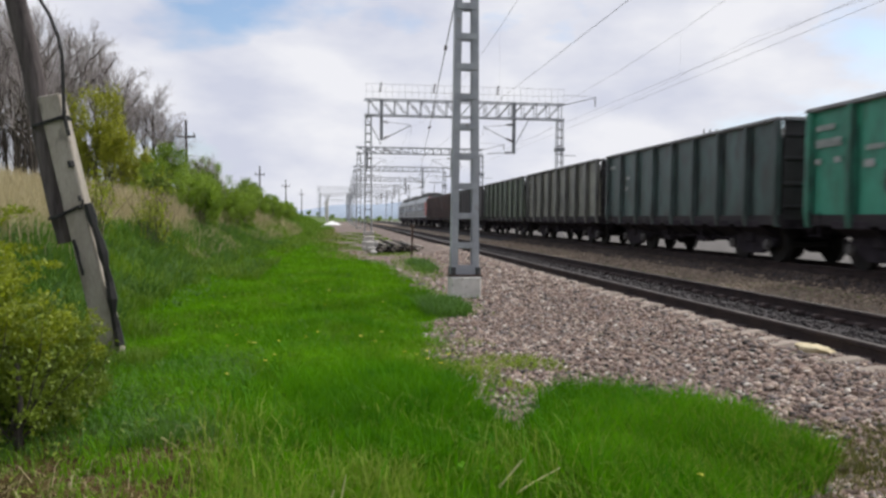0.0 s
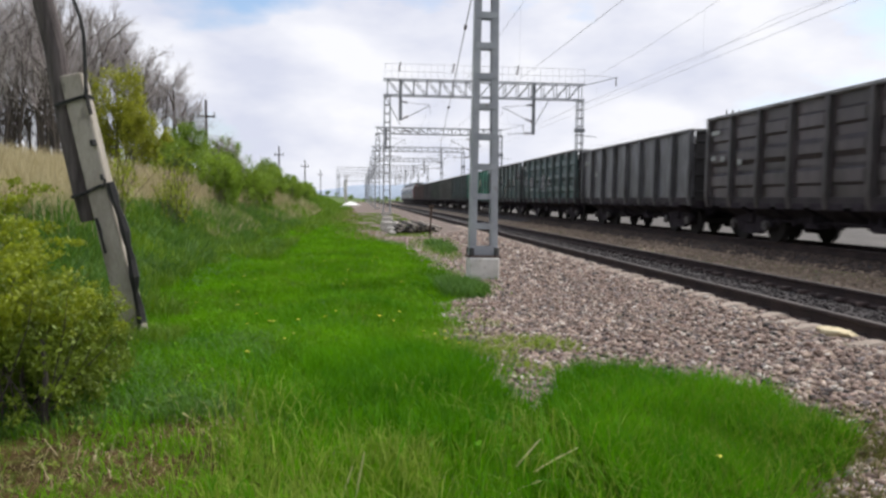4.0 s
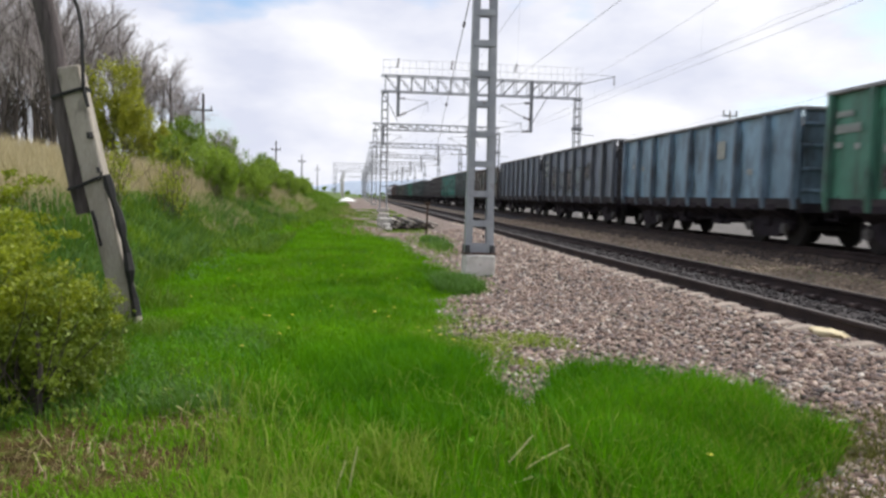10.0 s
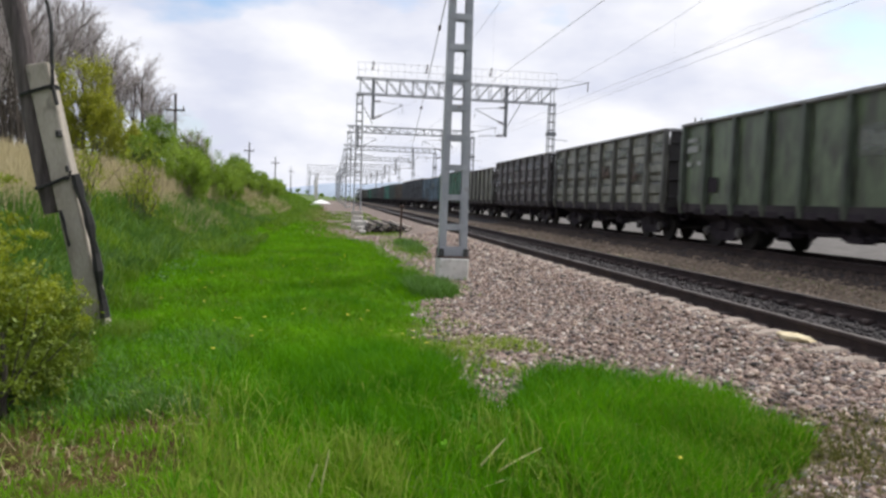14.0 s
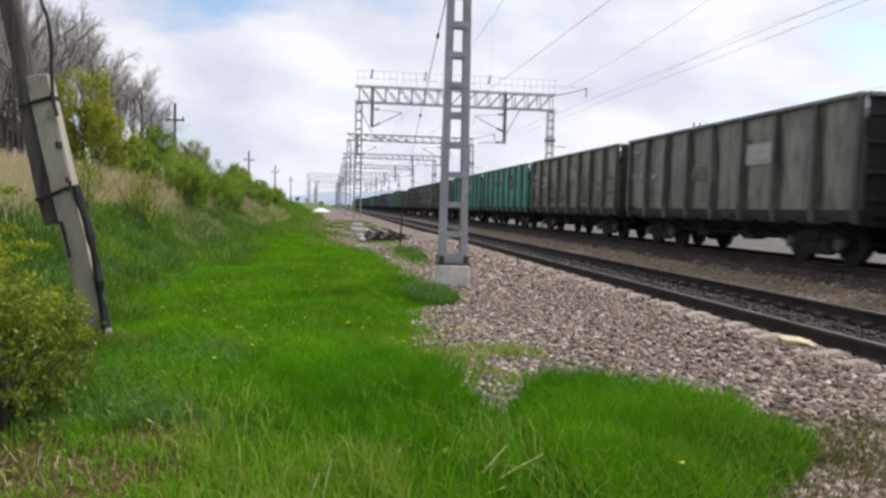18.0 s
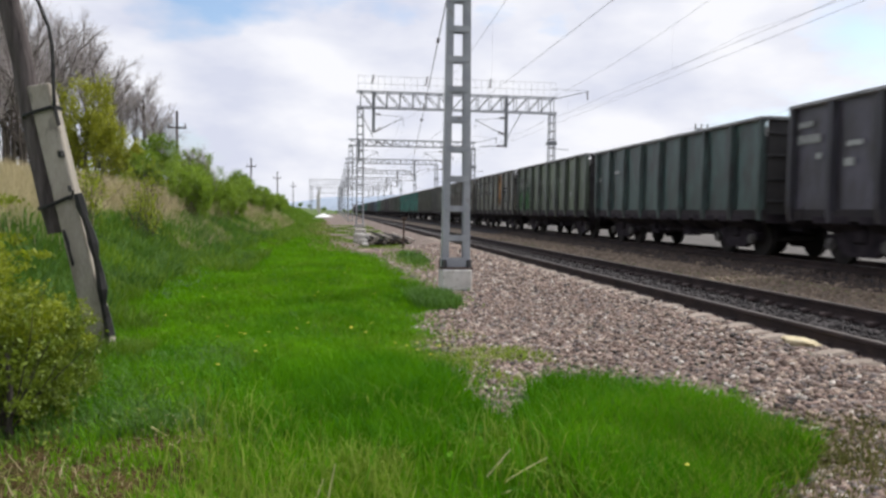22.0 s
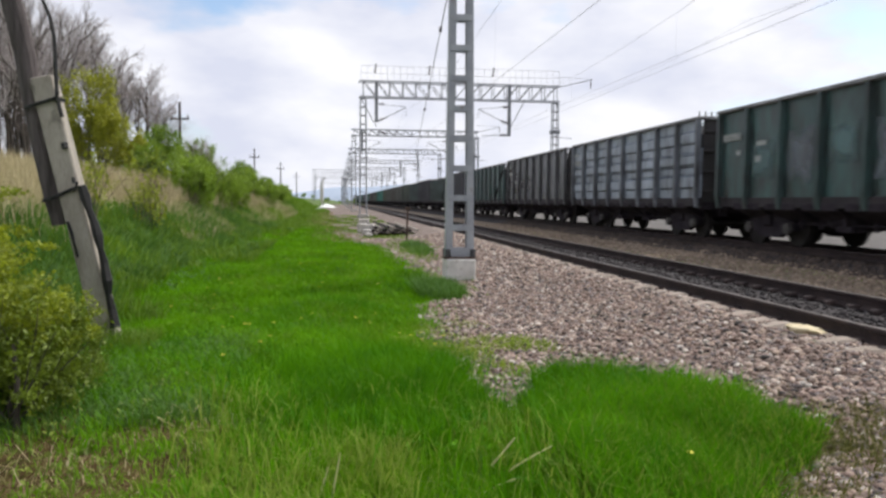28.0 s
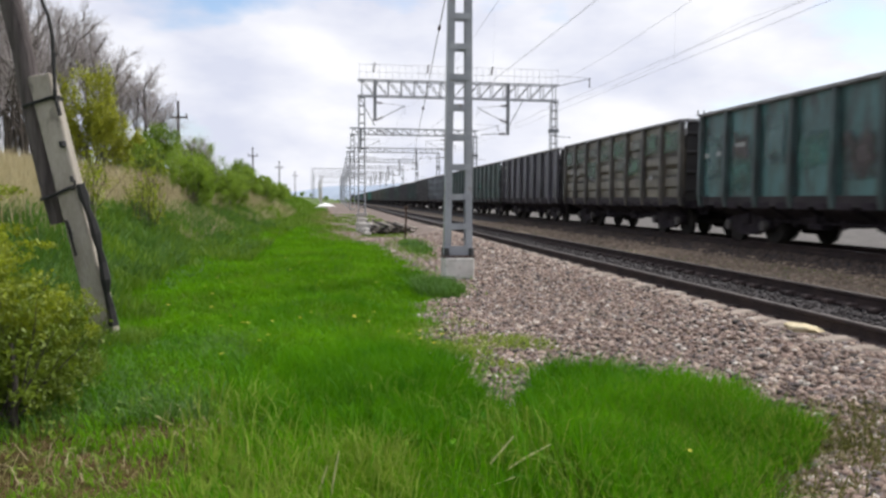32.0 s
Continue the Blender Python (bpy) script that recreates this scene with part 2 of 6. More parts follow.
M_INSUL = mat("brown_porcelain", (0.04, 0.02, 0.015), (0.08, 0.04, 0.03), 0.25, 5, 40, 0)
M_WIRE = mat("copper_wire_dull", (0.2, 0.2, 0.22), (0.3, 0.3, 0.32), 0.6, 5, 40, 0)
M_RUST = mat("rusty_steel", (0.045, 0.028, 0.022), (0.12, 0.075, 0.055), 0.9, 4, 40, 0.3)
M_WHITE = mat("white_crushed_chalk", (0.78, 0.78, 0.78), (0.88, 0.88, 0.88), 0.9, 1, 12, 0.5)
M_UNDER = mat("black_underframe", (0.015, 0.012, 0.016), (0.044, 0.036, 0.043), 0.9, 3, 30, 0.3, spec=0.2)
M_WHEEL = mat("wheel_steel", (0.01, 0.009, 0.009), (0.032, 0.027, 0.025), 0.8, 3, 30, 0.2, spec=0.3)
M_COAL = mat("coal", (0.006, 0.006, 0.007), (0.03, 0.03, 0.032), 0.6, 3, 18, 1.0)
M_MARK = mat("faded_white_lettering", (0.22, 0.23, 0.22), (0.45, 0.46, 0.44), 0.8, 6, 50, 0)
M_GLASS = mat("dark_glass", (0.01, 0.012, 0.014), (0.02, 0.024, 0.028), 0.08, 2, 10, 0)
M_LOCO = mat("light_grey_livery", (0.38, 0.39, 0.41), (0.54, 0.55, 0.57), 0.5, 1, 12, 0)
M_LOCORED = mat("red_livery", (0.4, 0.03, 0.02), (0.55, 0.05, 0.035), 0.45, 1, 12, 0)
M_ROOF = mat("dusty_roof", (0.05, 0.05, 0.05), (0.11, 0.11, 0.105), 0.8, 1, 12, 0)


def paint(name, c, grime=(0.04, 0.036, 0.034), lo=0.5, hi=0.72, fade=0.68):
    c = tuple(v * 1.15 for v in c)
    return mat(name, tuple(v * fade for v in c), tuple(v * 1.35 + 0.02 for v in c), 0.42, 1.3, 14, 0.1, stretch=(1, 1, 0.4), dirt=grime, dirt_at=(lo - 0.09, hi + 0.04), obj=0.3, spec=0.55)


def worn(m):
    """Lets a painted patch thin out into what lies under it, ragged towards its rim."""
    n, l = m.node_tree.nodes, m.node_tree.links
    tc, sp, oi = n.new("ShaderNodeTexCoord"), n.new("ShaderNodeSeparateXYZ"), n.new("ShaderNodeObjectInfo")
    l.new(tc.outputs["Object"], sp.inputs["Vector"])
    ab = []
    for axis in ("Y", "Z"):
        a = n.new("ShaderNodeMath")
        a.operation = "ABSOLUTE"
        l.new(sp.outputs[axis], a.inputs[0])
        ab.append(a.outputs[0])
    mx = n.new("ShaderNodeMath")
    mx.operation = "MAXIMUM"
    l.new(ab[0], mx.inputs[0]), l.new(ab[1], mx.inputs[1])
    nz = n.new("ShaderNodeTexNoise")
    nz.noise_dimensions = "4D"
    nz.inputs["Scale"].default_value, nz.inputs["Detail"].default_value = 3.0, 5
    l.new(tc.outputs["Object"], nz.inputs["Vector"])
    wv = n.new("ShaderNodeMath")
    wv.operation = "MULTIPLY"
    wv.inputs[1].default_value = 40
    l.new(oi.outputs["Random"], wv.inputs[0]), l.new(wv.outputs[0], nz.inputs["W"])
    sm = n.new("ShaderNodeMath")
    sm.operation = "MULTIPLY_ADD"
    sm.inputs[1].default_value = 0.75
    l.new(nz.outputs["Fac"], sm.inputs[0]), l.new(mx.outputs[0], sm.inputs[2])
    r = n.new("ShaderNodeMapRange")
    r.inputs["From Min"].default_value, r.inputs["From Max"].default_value = 0.55, 0.88
    l.new(sm.outputs[0], r.inputs["Value"])
    r.inputs["To Min"].default_value = 0.25
    out = n["Material Output"].inputs["Surface"]
    src = out.links[0].from_socket
    tr, sh = n.new("ShaderNodeBsdfTransparent"), n.new("ShaderNodeMixShader")
    l.new(r.outputs["Result"], sh.inputs["Fac"]), l.new(src, sh.inputs[1]), l.new(tr.outputs["BSDF"], sh.inputs[2])
    l.new(sh.outputs["Shader"], out)
    return m


P = dict(
    green=paint("bright_green_paint", (0.03, 0.22, 0.145), lo=0.6, hi=0.85),
    green2=paint("grass_green_paint", (0.055, 0.18, 0.125), lo=0.58, hi=0.82),
    teal=paint("teal_paint", (0.035, 0.235, 0.172), lo=0.56, hi=0.8),
    darkgreen=paint("dark_green_paint", (0.047, 0.085, 0.08)),
    deepteal=paint("deep_teal_paint", (0.035, 0.078, 0.075)),
    olive=paint("olive_paint", (0.15, 0.16, 0.095)),
    oliveg=paint("green_olive_paint", (0.095, 0.125, 0.075)),
    greyolive=paint("grey_olive_paint", (0.175, 0.175, 0.14)),
    brown=paint("rust_brown_paint", (0.2, 0.165, 0.125), (0.08, 0.052, 0.034)),
    rustred=paint("dark_rust_red_paint", (0.12, 0.055, 0.045)),
    umber=paint("dark_umber_paint", (0.07, 0.056, 0.06)),
    grey=paint("dark_grey_paint", (0.115, 0.115, 0.125)),
    bluegrey=paint("blue_grey_paint", (0.135, 0.16, 0.205), lo=0.54, hi=0.8),
    blue=paint("pale_blue_paint", (0.165, 0.265, 0.345), lo=0.58, hi=0.8),
    dustteal=paint("dusty_teal_paint", (0.06, 0.14, 0.14)),
    mud=paint("muddy_brown_paint", (0.14, 0.125, 0.095), (0.06, 0.045, 0.035)),
    pale=paint("pale_grey_blue_paint", (0.25, 0.285, 0.33), lo=0.56, hi=0.8),
    violet=paint("dark_violet_grey_paint", (0.07, 0.065, 0.086)),
)
# Posts and coloured ends: darker paint copies, coal dust and shade in one colour
SOOT_SHADE = {k: paint("coal_dusted_" + k, c, (0.026, 0.024, 0.026), 0.42, 0.7) for k, c in dict(
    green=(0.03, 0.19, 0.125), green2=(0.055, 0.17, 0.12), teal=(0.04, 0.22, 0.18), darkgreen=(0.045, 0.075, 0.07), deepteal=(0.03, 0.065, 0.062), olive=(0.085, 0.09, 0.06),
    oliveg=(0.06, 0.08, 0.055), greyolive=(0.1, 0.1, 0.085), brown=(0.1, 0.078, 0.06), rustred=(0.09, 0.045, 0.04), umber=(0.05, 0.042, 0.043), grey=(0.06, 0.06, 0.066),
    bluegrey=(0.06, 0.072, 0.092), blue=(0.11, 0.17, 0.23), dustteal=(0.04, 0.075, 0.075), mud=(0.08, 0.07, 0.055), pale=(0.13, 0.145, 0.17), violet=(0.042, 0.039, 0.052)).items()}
# top chords paler than the sides: skylight on their upper faces, as colour
M_CHORD = mat("worn_grey_edge", (0.13, 0.13, 0.135), (0.3, 0.3, 0.31), 0.6, 1.5, 20, 0.1)
M_SILL = mat("coal_black_sill", (0.012, 0.01, 0.012), (0.042, 0.034, 0.037), 0.85, 1.5, 20, 0.2)
# near-black end sheets: the shade between wagons is put into the colour
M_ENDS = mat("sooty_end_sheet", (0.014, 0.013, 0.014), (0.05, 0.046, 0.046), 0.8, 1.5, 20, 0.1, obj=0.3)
M_PATCH_O = worn(mat("orange_rust_patch", (0.24, 0.12, 0.045), (0.44, 0.25, 0.11), 0.8, 2, 20, 0.1))
M_PATCH_G = worn(mat("fresh_green_patch", (0.03, 0.1, 0.035), (0.05, 0.165, 0.055), 0.7, 2, 20, 0.1))
M_PATCH_L = worn(mat("pale_repaint_patch", (0.16, 0.175, 0.155), (0.26, 0.275, 0.25), 0.8, 2, 20, 0.1))
M_SIGN = mat("cream_placard", (0.6, 0.52, 0.4), (0.75, 0.68, 0.55), 0.7, 3, 20, 0)
M_SIGNRED = worn(mat("red_placard", (0.26, 0.07, 0.055), (0.38, 0.12, 0.09), 0.7, 3, 20, 0))
M_RUSTWASH = worn(mat("rust_wash", (0.065, 0.045, 0.035), (0.12, 0.08, 0.058), 0.85, 2, 20, 0.1))
SMEAR = {k: worn(paint("worn_" + k, c)) for k, c in dict(teal=(0.05, 0.17, 0.14), umber=(0.075, 0.06, 0.06), rustred=(0.11, 0.055, 0.045), greyolive=(0.19, 0.185, 0.15), grey=(0.12, 0.12, 0.13), olive=(0.15, 0.16, 0.095), bluegrey=(0.15, 0.175, 0.2), darkgreen=(0.05, 0.09, 0.08), dustteal=(0.08, 0.15, 0.15), green=(0.05, 0.13, 0.075)).items()}
M_PANEL = mat("pale_painted_panel", (0.3, 0.31, 0.28), (0.42, 0.43, 0.39), 0.7, 3, 25, 0.1)
# axle-box covers paler than the frame: their glints, put into the colour
M_CAP = mat("worn_axle_box_cover", (0.04, 0.036, 0.036), (0.13, 0.12, 0.115), 0.6, 9, 50, 0.2)


# ---- mesh helpers ----
def finish(bm, name, material):
    me = bpy.data.meshes.new(name)
    bm.to_mesh(me)
    bm.free()
    if material:
        me.materials.append(material)
    return me


def part(name, bm, material, parent, label=""):
    """One mesh object under a thing or part; bm may be a finished mesh that alike pieces share."""
    me = bm if isinstance(bm, bpy.types.Mesh) else finish(bm, name, material)
    ob = new(name, me)
    ob.parent = parent
    if label:
        tagged(ob, label)
    return ob


def thing(name, label, category, group="", kind="", at=(0, 0, 0), rz=0):
    ob = new(name)
    ob.matrix_basis = pose(*at, 0, 0, rz)
    return tagged(ob, label, category, group, kind)


def box(bm, x0, x1, y0, y1, z0, z1, bevel=0.0):
    r = bmesh.ops.create_cube(bm, size=1)
    vs = r["verts"]
    for v in vs:
        v.co = Vector(((x0 + x1) / 2 + v.co.x * (x1 - x0), (y0 + y1) / 2 + v.co.y * (y1 - y0), (z0 + z1) / 2 + v.co.z * (z1 - z0)))
    if bevel:
        es = {e for v in vs for e in v.link_edges}
        bmesh.ops.bevel(bm, geom=list(es), offset=bevel, segments=1, affect="EDGES")
    return bm


def cube(x0, x1, y0, y1, z0, z1, bevel=0.0):
    return box(bmesh.new(), x0, x1, y0, y1, z0, z1, bevel)


def rod(bm, a, b, r0, r1=None, n=8, caps=True):
    """A round bar from a to b."""
    a, b = Vector(a), Vector(b)
    r1 = r0 if r1 is None else r1
    q = (b - a).to_track_quat("Z", "Y")
    ring = [[bm.verts.new(p + q @ Vector((math.cos(TAU * i / n) * r, math.sin(TAU * i / n) * r, 0))) for i in range(n)] for p, r in ((a, r0), (b, r1))]
    for i in range(n):
        bm.faces.new((ring[0][i], ring[0][(i + 1) % n], ring[1][(i + 1) % n], ring[1][i]))
    if caps:
        bm.faces.new(ring[0][::-1])
        bm.faces.new(ring[1])
    return bm


def tube(bm, pts, r, n=6):
    """One bent round bar through the points; r may be a list."""
    pts = [Vector(p) for p in pts]
    rs = r if isinstance(r, (list, tuple)) else [r] * len(pts)
    rings = []
    for i, p in enumerate(pts):
        d = (pts[min(i + 1, len(pts) - 1)] - pts[max(i - 1, 0)]).normalized()
        u = d.cross(Vector((0.31, 0.9, 0.3))).normalized()
        w = d.cross(u)
        rings.append([bm.verts.new(p + (u * math.cos(TAU * k / n) + w * math.sin(TAU * k / n)) * rs[i]) for k in range(n)])
    for a, b in zip(rings, rings[1:]):
        for k in range(n):
            bm.faces.new((a[k], a[(k + 1) % n], b[(k + 1) % n], b[k]))
    bm.faces.new(rings[0][::-1])
    bm.faces.new(rings[-1])
    return bm


def bar(bm, a, b, w, d=None):
    """A square bar from a to b."""
    a, b = Vector(a), Vector(b)
    d = w if d is None else d
    q = (b - a).to_track_quat("Z", "Y")
    cs = [(-w / 2, -d / 2), (w / 2, -d / 2), (w / 2, d / 2), (-w / 2, d / 2)]
    ring = [[bm.verts.new(p + q @ Vector((x, y, 0))) for x, y in cs] for p in (a, b)]
    for i in range(4):
        bm.faces.new((ring[0][i], ring[0][(i + 1) % 4], ring[1][(i + 1) % 4], ring[1][i]))
    bm.faces.new(ring[0][::-1])
    bm.faces.new(ring[1])
    return bm


def extrude(bm, profile, y0, y1):
    """A closed profile of (x, z) drawn out along y."""
    a = [bm.verts.new((x, y0, z)) for x, z in profile]
    b = [bm.verts.new((x, y1, z)) for x, z in profile]
    n = len(a)
    for i in range(n):
        bm.faces.new((a[i], b[i], b[(i + 1) % n], a[(i + 1) % n]))
    bm.faces.new(a)
    bm.faces.new(b[::-1])
    bmesh.ops.recalc_face_normals(bm, faces=bm.faces)
    return bm


def np_mesh(name, verts, tris, material, smooth=False):
    me = bpy.data.meshes.new(name)
    v, f = np.asarray(verts, np.float32).reshape(-1, 3), np.asarray(tris, np.int32).reshape(-1, 3)
    me.vertices.add(len(v))
    me.vertices.foreach_set("co", v.ravel())
    me.loops.add(f.size)
    me.loops.foreach_set("vertex_index", f.ravel())
    me.polygons.add(len(f))
    me.polygons.foreach_set("loop_start", np.arange(len(f), dtype=np.int32) * 3)
    me.update(calc_edges=True)
    me.validate()
    if smooth:
        me.polygons.foreach_set("use_smooth", np.ones(len(f), bool))
    me.materials.append(material)
    return me


def blades(x, y, z, h, w, lean, g):
    """Grass blades with a bend: five corners and three triangles each."""
    n = len(x)
    a, b = g.uniform(0, TAU, n), g.uniform(0, TAU, n)
    l = lean * g.uniform(0.2, 1.0, n) * h
    side = np.c_[np.cos(a), np.sin(a), np.zeros(n)] * (w / 2)[:, None] if np.ndim(w) else np.c_[np.cos(a), np.sin(a), np.zeros(n)] * (w / 2)
    out = np.c_[np.cos(b), np.sin(b), np.zeros(n)]
    base = np.c_[x, y, z - 0.02]
    mid = base + out * (l * 0.35)[:, None] + np.c_[np.zeros((n, 2)), h * 0.6]
    tip = base + out * l[:, None] + np.c_[np.zeros((n, 2)), h * np.sqrt(np.clip(1 - lean * lean * 0.3, 0.3, 1))]
    v = np.stack([base - side, base + side, mid + side * 0.75, mid - side * 0.75, tip], 1)
    f = np.array([[0, 1, 2], [0, 2, 3], [3, 2, 4]])[None] + (np.arange(n) * 5)[:, None, None]
    return v.reshape(-1, 3), f.reshape(-1, 3)


ICO_V = np.array([(-1, 1.618, 0), (1, 1.618, 0), (-1, -1.618, 0), (1, -1.618, 0), (0, -1, 1.618), (0, 1, 1.618), (0, -1, -1.618), (0, 1, -1.618), (1.618, 0, -1), (1.618, 0, 1), (-1.618, 0, -1), (-1.618, 0, 1)]) / 1.9
ICO_F = np.array([(0, 11, 5), (0, 5, 1), (0, 1, 7), (0, 7, 10), (0, 10, 11), (1, 5, 9), (5, 11, 4), (11, 10, 2), (10, 7, 6), (7, 1, 8), (3, 9, 4), (3, 4, 2), (3, 2, 6), (3, 6, 8), (3, 8, 9), (4, 9, 5), (2, 4, 11), (6, 2, 10), (8, 6, 7), (9, 8, 1)])


def stones(x, y, z, r, g):
    """Broken stones: twelve corners pushed about."""
    n = len(x)
    v = ICO_V[None] * g.uniform(0.45, 1.45, (n, 12, 1)) * (r[:, None, None] * np.stack([g.uniform(0.7, 1.3, n), g.uniform(0.7, 1.3, n), g.uniform(0.5, 0.9, n)], 1)[:, None])
    a = g.uniform(0, TAU, n)
    c, s = np.cos(a)[:, None], np.sin(a)[:, None]
    v = np.stack([v[..., 0] * c - v[..., 1] * s, v[..., 0] * s + v[..., 1] * c, v[..., 2]], -1) + np.stack([x, y, z], 1)[:, None]
    f = ICO_F[None] + (np.arange(n) * 12)[:, None, None]
    return v.reshape(-1, 3), f.reshape(-1, 3)


# ---- the lie of the land ----
GX = [-400, -60, -20, -12, -8, -6, -4.2, -3.5, -2, 0, 2.2, 3.1, 3.85, 4.2, 4.72, 4.9, 7.2, 7.7, 8.6, 10.6, 11.4, 14.2, 15, 30, 400]
GZ = [3.5, 3.0, 2.6, 2.1, 1.5, 0.85, -0.2, -0.44, -0.42, -0.42, -0.42, -0.36, -0.235, -0.19, -0.185, -0.235, -0.235, -0.3, -0.42, -0.4, -0.24, -0.24, -0.42, -0.5, -0.5]


def ground_z(x, y):
    x, y = np.asarray(x, float), np.asarray(y, float)
    shift = np.interp(y, [2, 9, 12, 19, 47, 73, 110, 200], [0.9, 0.7, 0.55, 0.1, 0.7, 0.3, -0.4, -2.0])
    xs = np.where(x < 0, np.minimum(x - shift * np.clip(-x / 3, 0, 1), 0), x)
    z = np.interp(xs, GX, GZ)
    soft = np.clip((2.5 - x) / 2, 0, 1)
    return z + soft * (0.035 * np.sin(x * 2.1 + 0.7 * y) * np.sin(y * 1.3 + 1) + 0.05 * np.sin(x * 0.6 + 2) * np.sin(y * 0.37))


BY = [2, 3.2, 3.5, 3.9, 4.4, 4.9, 5.5, 5.95, 6.18, 6.26, 6.6, 7, 8.1, 9.5, 10.5, 11.1, 11.6, 12.4, 13.2, 15, 18, 23, 27, 35, 50, 80, 150, 300]
BX = [2.0, 2.05, 2.2, 2.55, 3.0, 2.92, 2.72, 2.42, 2.2, 1.16, 1.14, 1.1, 1.0, 1.08, 1.2, 1.35, 1.75, 1.92, 1.95, 1.75, 1.6, 1.35, 0.4, -0.4, -0.9, -1.4, -2.2, -3]



def edge_x(y):
    """Where the turf gives way to stones."""
    return np.interp(y, BY, BX) + 0.09 * np.sin(np.asarray(y) * 5.1) + 0.05 * np.sin(np.asarray(y) * 13.7)


def in_pocket(x, y):
    """The bare stony hollow in the turf."""
    ragged = 0.05 * np.sin(np.asarray(y) * 9 + np.asarray(x) * 5)
    return (x > np.interp(y, [5.2, 5.7, 6.4], [1.27, 1.08, 1.06]) + ragged) & (x < np.interp(y, [5.2, 5.7, 6.2, 6.4], [1.3, 1.53, 1.74, 1.9]) + ragged) & (y > 5.15) & (y < 6.4)


def sheet(name, xs, ys, zf, material, label, category):
    X, Y = np.meshgrid(xs, ys)
    Z = zf(X, Y)
    nx, ny = len(xs), len(ys)
    i = (np.arange(ny - 1)[:, None] * nx + np.arange(nx - 1)[None]).ravel()
    f = np.concatenate([np.c_[i, i + 1, i + nx + 1], np.c_[i, i + nx + 1, i + nx]])
    ob = new(name, np_mesh(name, np.stack([X, Y, Z], -1), f, material, True))
    return tagged(ob, label, category, kind="structure")


YS = np.r_[-1500, -400, -120, -40, np.arange(-16, 40, 0.5), np.arange(40, 130, 2.0), 150, 180, 220, 300, 450, 800, 1500, 3000]
sheet("ground", np.r_[-3000, -800, -200, -100, -60, np.arange(-40, -14, 2.0), np.arange(-14, 15.6, 0.25), 18, 22, 30, 60, 150, 400, 1200, 3000], YS, ground_z, M_GROUND,
      "uneven dark earth under spring turf beside railway", "ground")
ballast = sheet("ballast", np.linspace(0, 1, 14), YS[4:-4], lambda u, y: 0 * u, M_GRAVEL, "pinkish grey crushed stone ballast shoulder beside track", "ballast")
U, YY = np.meshgrid(np.linspace(0, 1, 14), YS[4:-4])
XX = edge_x(YY) + 0.02 + U * (4.81 - edge_x(YY))
ZZ = ground_z(XX, YY) + 0.006 + 0.02 * np.clip(U * 6, 0, 1)
ballast.data.vertices.foreach_set("co", np.stack([XX, YY, ZZ], -1).astype(np.float32).ravel())
ballast.data.update()
hollow = sheet("stony_hollow", np.linspace(1.02, 1.95, 8), np.linspace(5.1, 6.5, 14), lambda x, y: ground_z(x, y) + 0.008, M_GRAVEL, "bare stony hollow in the turf", "ground")
bed_a = sheet("track_bed", np.array([4.8, 4.9, 5.65, 6.7, 7.1]), YS[4:-4], lambda x, y: ground_z(x, y) + 0.035, M_DARKBED, "oil-darkened ballast between the rails", "ballast")
bed_b = sheet("six_foot", np.linspace(7.1, 10.7, 16), YS[4:-4], lambda x, y: ground_z(x, y) + 0.02, M_BROWN, "brown gravel strip between the two tracks", "ballast")
# this dark bed also covers the band beside the far track
bed_c = sheet("far_track_bed", np.linspace(10.7, 14.4, 12), YS[4:-4], lambda x, y: ground_z(x, y) + 0.02, M_DARKBED, "dark ballast under the freight train", "ballast")
yard = sheet("yard", np.r_[np.linspace(14.4, 22, 16), 30, 60, 150], YS[3:-3], lambda x, y: ground_z(x, y) + 0.02, M_YARD, "pale grey gravel yard behind the train", "ground")

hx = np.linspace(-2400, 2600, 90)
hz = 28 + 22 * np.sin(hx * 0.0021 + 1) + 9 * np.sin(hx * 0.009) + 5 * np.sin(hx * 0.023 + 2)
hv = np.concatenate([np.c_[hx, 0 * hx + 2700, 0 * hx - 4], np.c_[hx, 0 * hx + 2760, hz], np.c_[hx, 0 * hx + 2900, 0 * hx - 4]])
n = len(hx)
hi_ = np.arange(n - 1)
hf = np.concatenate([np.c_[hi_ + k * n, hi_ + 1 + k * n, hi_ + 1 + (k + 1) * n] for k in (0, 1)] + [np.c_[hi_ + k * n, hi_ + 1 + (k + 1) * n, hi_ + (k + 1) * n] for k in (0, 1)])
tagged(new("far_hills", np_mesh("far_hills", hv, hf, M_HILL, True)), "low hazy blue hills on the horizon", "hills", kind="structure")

# ---- tracks ----
RAIL = [(-0.075, -0.18), (0.075, -0.18), (0.075, -0.168), (0.02, -0.15), (0.009, -0.13), (0.009, -0.05), (0.036, -0.038), (0.036, -0.006), (0.028, 0.0), (-0.028, 0.0), (-0.036, -0.006), (-0.036, -0.038), (-0.009, -0.05), (-0.009, -0.13), (-0.02, -0.15), (-0.075, -0.168)]
X1, X2 = 5.65, 12.75
SLEEPER, PITCH = -1.868, 0.432      # the first sleeper, and the step from one to the next


def rail_pair(name, x, label):
    t = thing(name, label, "railway track", kind="structure")
    for sx in (-0.795, 0.795):
        r = part("rail", extrude(bmesh.new(), [(x + sx + a, b) for a, b in RAIL], -60, 900), M_RAIL, t, "rust-brown steel rail")
        part("running_surface", cube(x + sx - 0.026, x + sx + 0.026, -60, 900, 0.0, 0.003), M_HEAD, r, "dull polished rail head")
    return t


